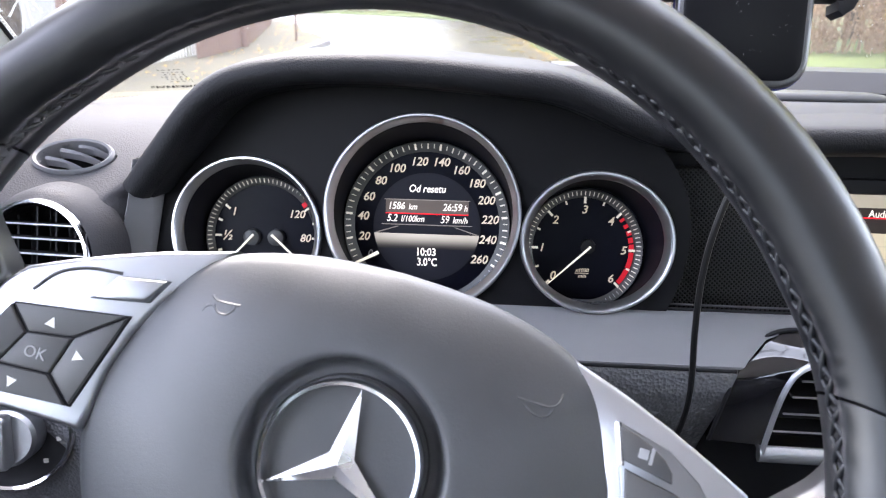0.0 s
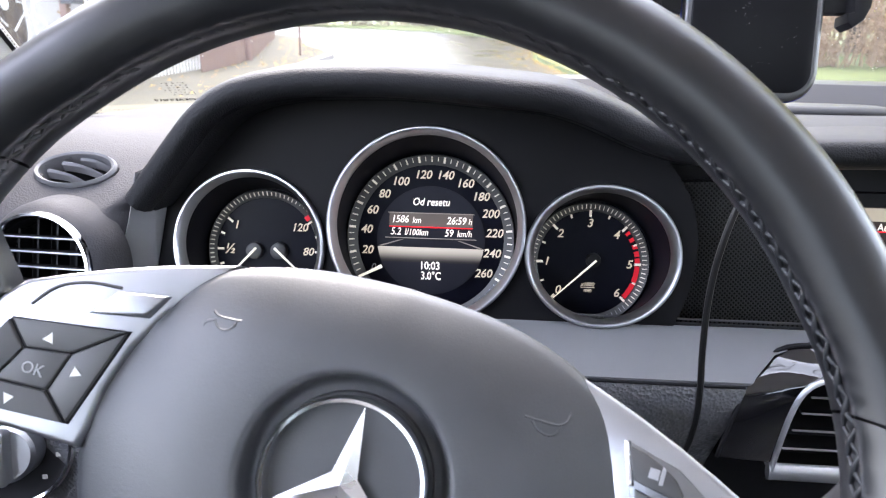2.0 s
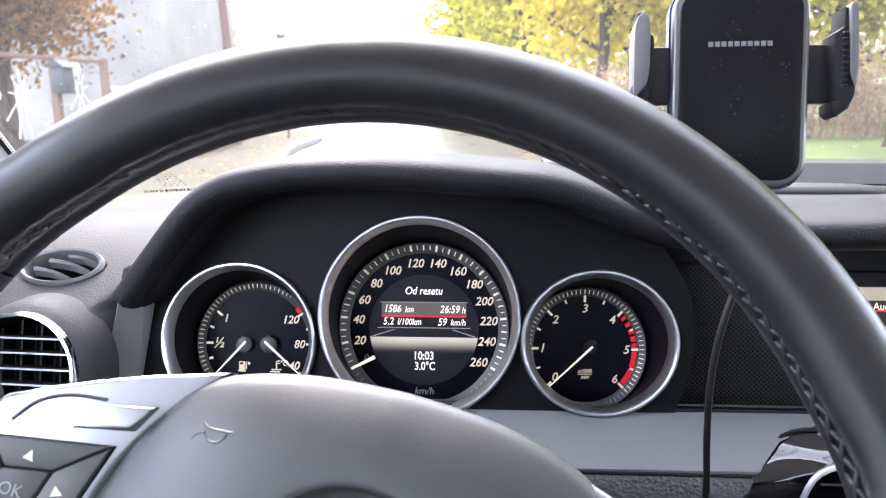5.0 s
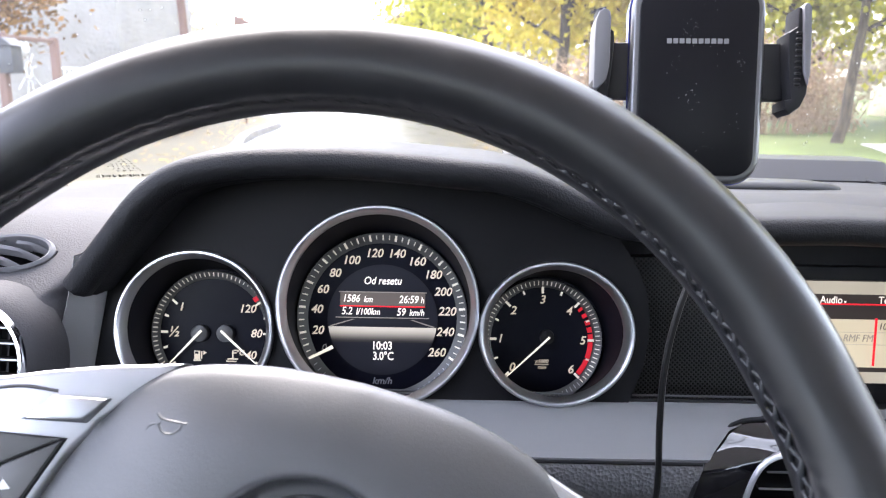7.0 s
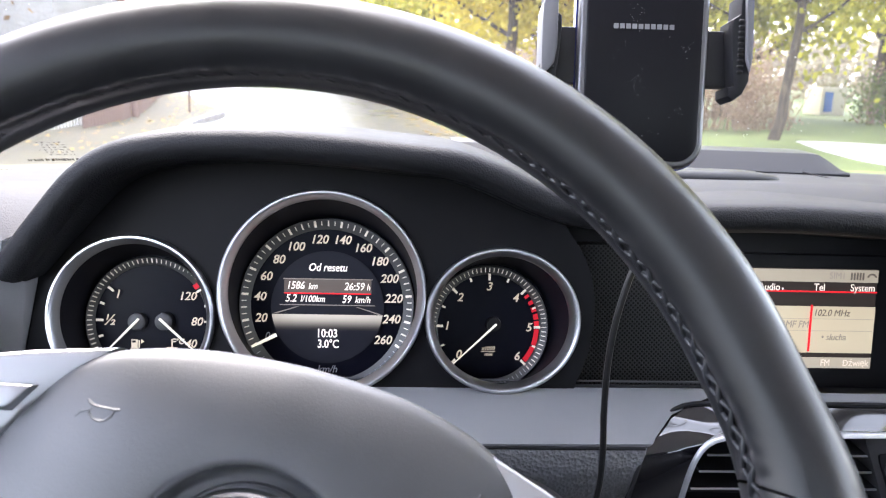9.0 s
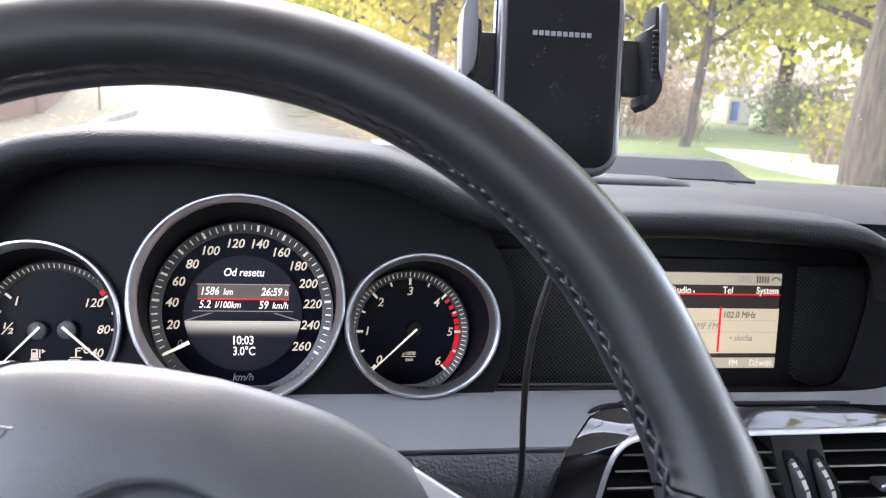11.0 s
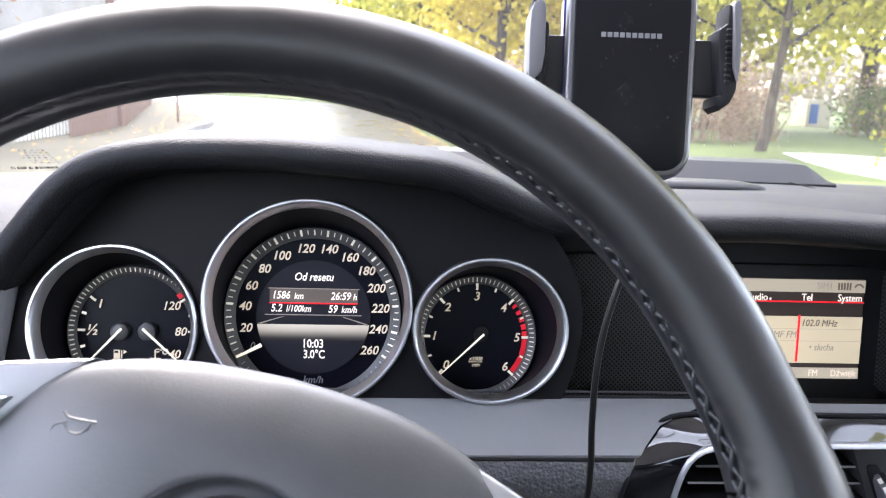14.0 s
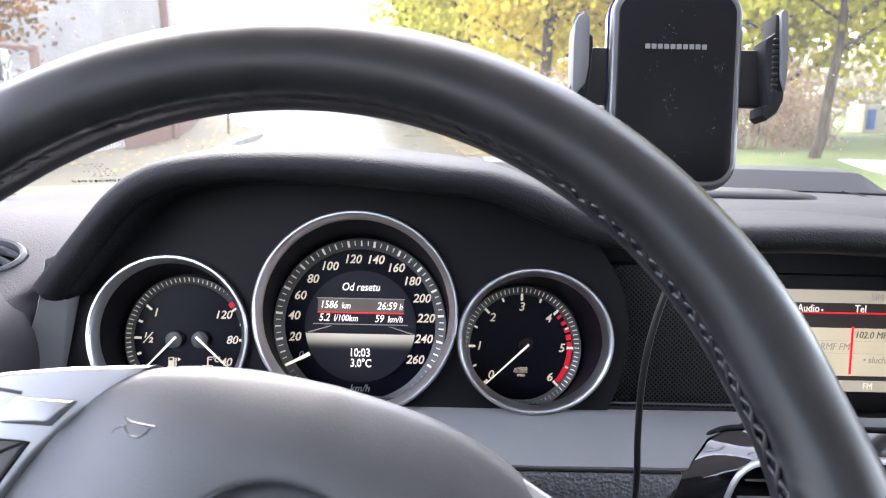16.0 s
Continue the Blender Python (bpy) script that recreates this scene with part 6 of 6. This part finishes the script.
def tree(x, y, height, trunk, seed, leaf, count, size, label, clear=2.2, lean=(0, 0), spread=0.5, droop=0.0):
    rnd = random.Random(seed)
    t = thing("tree", label, "tree", Matrix.Translation((x, y, 0.0)))
    bm = bmesh.new()
    pts, rad = [], []
    for k in range(9):
        f = k / 8
        pts.append(Vector((lean[0] * f * height * 0.5 + rnd.gauss(0, 0.03), lean[1] * f * height * 0.5 + rnd.gauss(0, 0.03), f * height * 0.62)))
        rad.append(trunk * (1.12 if k == 0 else 1.03 - 0.42 * f))
    tube(pts, rad, 20, bm)
    ends = []
    for k in range(9):
        f = rnd.uniform(clear / height / 0.62, 1.0)
        i = min(8, int(f * 8))
        a = rnd.uniform(0, 6.28)
        branch(bm, pts[i], Vector((math.cos(a), math.sin(a), rnd.uniform(0.1, 0.8))).normalized(), height * rnd.uniform(0.24, 0.38), rad[i] * 0.45, 2, rnd, ends)
    part("trunk", bm, BARK, t, "grey brown bark", angle=60)
    bm = bmesh.new()
    leaf_cloud(bm, ends, count, spread, size, rnd, droop)
    part("crown", bm, leaf, t, "loose autumn leaves with gaps")
    return t


tree(5.72, 6.60, 8.5, 0.375, 3, GREEN_LEAF, 7000, 0.075, "thick old trunk with yellow-green leaves beside the street", 3.2, (-0.03, 0.0), spread=0.55)
tree(6.95, 13.7, 6.5, 0.10, 5, GREEN_LEAF, 18000, 0.075, "young tree with yellow-green leaves by the footpath", 1.7, (0.10, 0.0), 0.5)
tree(3.3, 25.0, 10.0, 0.20, 7, YELLOW_LEAF, 10500, 0.12, "street tree with yellow autumn leaves", 2.6, spread=0.7, droop=0.5)
tree(4.4, 25.6, 10.0, 0.24, 8, YELLOW_LEAF, 10500, 0.12, "street tree with yellow autumn leaves", 2.6, spread=0.7, droop=0.5)
tree(1.2, 36.0, 11.0, 0.3, 9, GREEN_LEAF, 13000, 0.16, "street tree with green and yellow leaves", 2.6, spread=0.9)
tree(-2.5, 46.0, 12.0, 0.35, 10, GREEN_LEAF, 13000, 0.19, "far street tree with green and yellow leaves", 2.6, spread=1.0)
tree(9.5, 22.5, 9.0, 0.25, 12, GREEN_LEAF, 16000, 0.12, "garden tree with yellow-green leaves", 2.0, spread=0.8)
tree(15.8, 18.6, 9.0, 0.25, 13, GREEN_LEAF, 18000, 0.12, "garden tree with yellow-green leaves", 1.8, spread=0.8)
tree(16.5, 26.0, 11.0, 0.3, 14, GREEN_LEAF, 13000, 0.16, "garden tree with yellow-green leaves", 1.8, spread=1.0)
tree(11.5, 12.0, 8.5, 0.25, 16, GREEN_LEAF, 16000, 0.10, "garden tree with yellow-green leaves", 2.4, spread=0.6)
tree(7.0, 33.0, 11.0, 0.3, 15, YELLOW_LEAF, 13000, 0.16, "far street tree with yellow leaves", 2.6, spread=1.0)
tree(-7.9, 11.2, 6.0, 0.28, 18, RUST_LEAF, 26000, 0.06, "rusty brown conifer behind the garden fence", 1.2, spread=0.4, droop=0.35)


def shrub(x, y, w, d, h, seed, leaf, count, size, label, name="shrub"):
    rnd = random.Random(seed)
    t = thing(name, label, "shrub", Matrix.Translation((x, y, 0.03)))
    bm = bmesh.new()
    ends = []
    for k in range(46):
        a = rnd.uniform(0, 6.28)
        base = Vector((rnd.uniform(-w, w) * 0.5, rnd.uniform(-d, d) * 0.5, 0))
        tip = base + Vector((rnd.gauss(0, 0.25), rnd.gauss(0, 0.25), h * rnd.uniform(0.6, 1.0)))
        mid = base.lerp(tip, 0.5) + Vector((rnd.gauss(0, 0.08), rnd.gauss(0, 0.08), 0))
        tube([base, mid, tip], [0.016, 0.011, 0.004], 4, bm)
        ends += [base.lerp(tip, f) for f in (0.25, 0.5, 0.75, 1.0)]
    part("stems", bm, TWIG, t)
    bm = bmesh.new()
    leaf_cloud(bm, ends, count, 0.16, size, rnd)
    part("foliage", bm, leaf, t)


for i, (x, y, w, h) in enumerate(((4.2, 16.8, 1.8, 1.9), (5.6, 16.2, 1.8, 2.1), (7.0, 16.4, 1.6, 2.1), (2.8, 18.5, 1.8, 1.7), (8.2, 17.2, 1.2, 1.7))):
    shrub(x, y, w, 1.0, h, 40 + i, BROWN_LEAF, 2600, 0.035, "leafless brown hedge shrub")
shrub(13.8, 21.0, 2.2, 1.4, 1.5, 51, DARK_LEAF, 3000, 0.05, "dark green garden shrub")
shrub(8.1, 10.9, 0.35, 0.35, 1.15, 52, SAPLING_LEAF, 420, 0.055, "yellow-green sapling beside the footpath")
shrub(15.5, 22.0, 2.6, 1.4, 1.8, 53, BROWN_LEAF, 3000, 0.05, "leafless brown garden shrub")
shrub(18.0, 17.0, 2.6, 1.4, 2.0, 54, BROWN_LEAF, 3000, 0.05, "leafless brown garden shrub")


def fence():
    """Low brown wall with a gate of bent iron flowers beside the street."""
    x = -5.15
    f = thing("garden_fence", "brown metal fence with white iron sun flowers", "fence")
    for y in (4.0, 6.6, 8.2, 9.35):
        part("post", box((x, y, 0.82), (0.09, 0.09, 1.5), 0.008, 2), FENCE, f)
    part("rail", box((x, 6.65, 1.525), (0.05, 5.4, 0.05), 0.006, 2), FENCE, f)
    part("rail", box((x, 6.65, 0.30), (0.05, 5.4, 0.05), 0.006, 2), FENCE, f)
    part("base", box((x, 6.65, 0.16), (0.2, 5.5, 0.26), 0.02, 2), KERB, f)
    for y, z, s in ((7.55, 1.10, 1.0), (6.85, 1.12, 1.0), (8.75, 1.16, 0.85), (6.1, 1.12, 1.0)):
        fl = part("sun_flower", tube([(x - 0.02, y + s * 0.075 * math.cos(a), z + s * 0.11 * math.sin(a)) for a in (2 * math.pi * k / 16 for k in range(17))], 0.009, 6), FENCEWHITE, f, "white iron flower")
        for k in range(9):
            a = radians(40 * k + 12)
            ln = 0.34 if 200 < 40 * k + 12 < 340 else 0.15
            part("ray", tube([(x - 0.02, y + s * 0.10 * math.cos(a), z + s * 0.14 * math.sin(a)), (x - 0.02, y + s * (0.10 + ln * 0.7) * math.cos(a), z + s * (0.14 + ln) * math.sin(a))], [0.004, 0.008], 5), FENCEWHITE, fl)
    for y, z in ((6.75, 1.40), (8.7, 1.42), (7.15, 1.11)):
        bm = bmesh.new()
        bmesh.ops.create_icosphere(bm, subdivisions=2, radius=0.08 if z > 1.2 else 0.05)
        bmesh.ops.scale(bm, vec=(0.6, 1, 1.3), verts=bm.verts)
        part("ball", bm, FENCEWHITE, f, "white enamel ball", Matrix.Translation((x - 0.02, y, z)))
    b = thing("mailbox", "dark grey house-shaped mailbox on the fence", "mailbox", Matrix.Translation((x + 0.12, 8.15, 1.27)))
    part("body", box((0, 0, 0), (0.16, 0.22, 0.30), 0.01, 2), BOXGREY, b)
    part("lid", prism([(-0.11, 0.15), (0.11, 0.15), (0.0, 0.24)], -0.14, 0.14, 0.004), BOXGREY, b, m=pose(0, 0, 0))
    # low brown wall further along the street
    wl = thing("garden_wall", "low brown boarded wall along the verge", "wall")
    pts = [(-5.0, 11.6), (-5.15, 13.6), (-5.6, 16.0), (-6.3, 18.6), (-7.4, 22.5), (-8.6, 27.0), (-10.2, 31.5)]
    pts = [Vector((px, py, 0)) for px, py in pts]
    for a, c in zip(pts, pts[1:]):
        d = c - a
        n = int(d.length / 0.16)
        yaw = math.atan2(d.y, d.x)
        for k in range(n):
            p = a.lerp(c, (k + 0.5) / n)
            part("board", BOARD, FENCE, wl, m=Matrix.Translation(p + Vector((0, 0, 0.10))) @ pose(0, 0, 0, 0, 0, math.degrees(yaw)))
    # pale iron fence behind
    g = thing("iron_fence", "pale iron picket fence", "fence")
    for k in range(34):
        y = 9.6 + 0.12 * k
        part("picket", PICKET, FENCEWHITE, g, m=Matrix.Translation((-5.3, y, 0.1)))
    part("rail", box((-5.3, 11.6, 1.20), (0.03, 4.1, 0.03)), FENCEWHITE, g)
    part("rail", box((-5.3, 11.6, 0.35), (0.03, 4.1, 0.03)), FENCEWHITE, g)
    solid("red_pole", tube([(-5.30, 14.7, 0.05), (-5.40, 14.7, 2.3), (-5.62, 14.7, 6.2)], [0.09, 0.08, 0.07], 14), FENCE, "tall red-brown pole leaning slightly", "pole")
    p = thing("sign_post", "thin post with a brown board, seen from behind", "sign", Matrix.Translation((-4.78, 16.6, 0.08)))
    part("post", tube([(0, 0.04, 0), (0, 0.04, 2.3)], 0.025, 10), FENCE, p)
    part("board", prism([(-0.17, 1.75), (0.17, 1.75), (0.17, 2.22), (-0.17, 2.38)], -0.02, 0.02, 0.005), FENCE, p)


BOARD = finish(box((0, 0, 0.42), (0.150, 0.03, 0.84), 0.006, 1), "board", FENCE)
PICKET = finish(box((0, 0, 0.56), (0.022, 0.022, 1.12), 0.003, 1), "picket", FENCEWHITE)


def house(name, x, y, w, d, h, wall, label, storeys=2, turn=0.0, roof=2.2):
    t = thing(name, label, "house", Matrix.Translation((x, y, 0)) @ pose(0, 0, 0, 0, 0, turn))
    part("wall", box((0, 0, h / 2), (w, d, h), 0.02, 1), wall, t)
    bm = loft([[(-w / 2 - 0.3, s * (d / 2 + 0.3), h), (0, s * (d / 2 + 0.3), h + roof), (w / 2 + 0.3, s * (d / 2 + 0.3), h)] for s in (-1, 1)], True, True)
    part("roof", bm, ROOFTILE, t)
    for lv in range(storeys):
        for k in (-1, 1):
            z = 1.5 + 2.7 * lv
            win = part("window", box((k * w * 0.25, -d / 2 - 0.01, z), (1.1, 0.08, 1.3), 0.01), FENCEWHITE, t, "white framed window")
            for q in (-1, 1):
                part("pane", box((k * w * 0.25 + q * 0.26, -d / 2 - 0.055, z), (0.46, 0.01, 1.12)), GLOSS, win)
    return t


fence()
house("house", -11.6, 19.5, 7.6, 6.0, 6.2, STONEWALL, "rough grey plastered house behind the fence", 0, 4)
house("house", -2.0, 62.0, 12.0, 8.0, 4.5, PALEWALL, "far beige house behind the trees", 1)
bd = thing("garden_shed", "small pale garden shed with a blue door", "shed", Matrix.Translation((15.0, 27.0, 0.05)))
part("wall", box((0.1, 0, 0.5), (0.9, 1.2, 1.0), 0.02), PALEWALL, bd)
part("door", box((-0.1, -0.62, 0.48), (0.30, 0.05, 0.70), 0.01), BLUE, bd, "blue door")


def far_woods():
    rnd = random.Random(77)
    bm = bmesh.new()
    centres = []
    for k in range(260):
        x = rnd.uniform(-30, 70)
        y = 52 + 0.12 * abs(x) + rnd.uniform(-4, 8)
        for q in range(5):
            centres.append(Vector((x + rnd.gauss(0, 1.0), y + rnd.gauss(0, 1.0), rnd.uniform(0.2, 4.5))))
    leaf_cloud(bm, centres, 26000, 0.8, 0.26, rnd)
    solid("far_woods", bm, leafy("hazy_woods", (0.20, 0.17, 0.13), (0.36, 0.32, 0.20)), "hazy brown and yellow woods in the distance", "woods", kind="stuff")


far_woods()
# out of view: added so that their branches mirror in the gloss trim
tree(7.5, -2.5, 8.5, 0.30, 31, GREEN_LEAF, 4000, 0.10, "bare street tree beside the parked car", 2.4, spread=0.7)
tree(8.5, -9.0, 8.5, 0.30, 32, GREEN_LEAF, 4000, 0.10, "bare street tree beside the parked car", 2.4, spread=0.7)
tree(4.9, -0.3, 10.5, 0.30, 33, GREEN_LEAF, 500, 0.06, "nearly bare street tree that overhangs the car", 3.6, (-0.10, 0.02), 0.6)
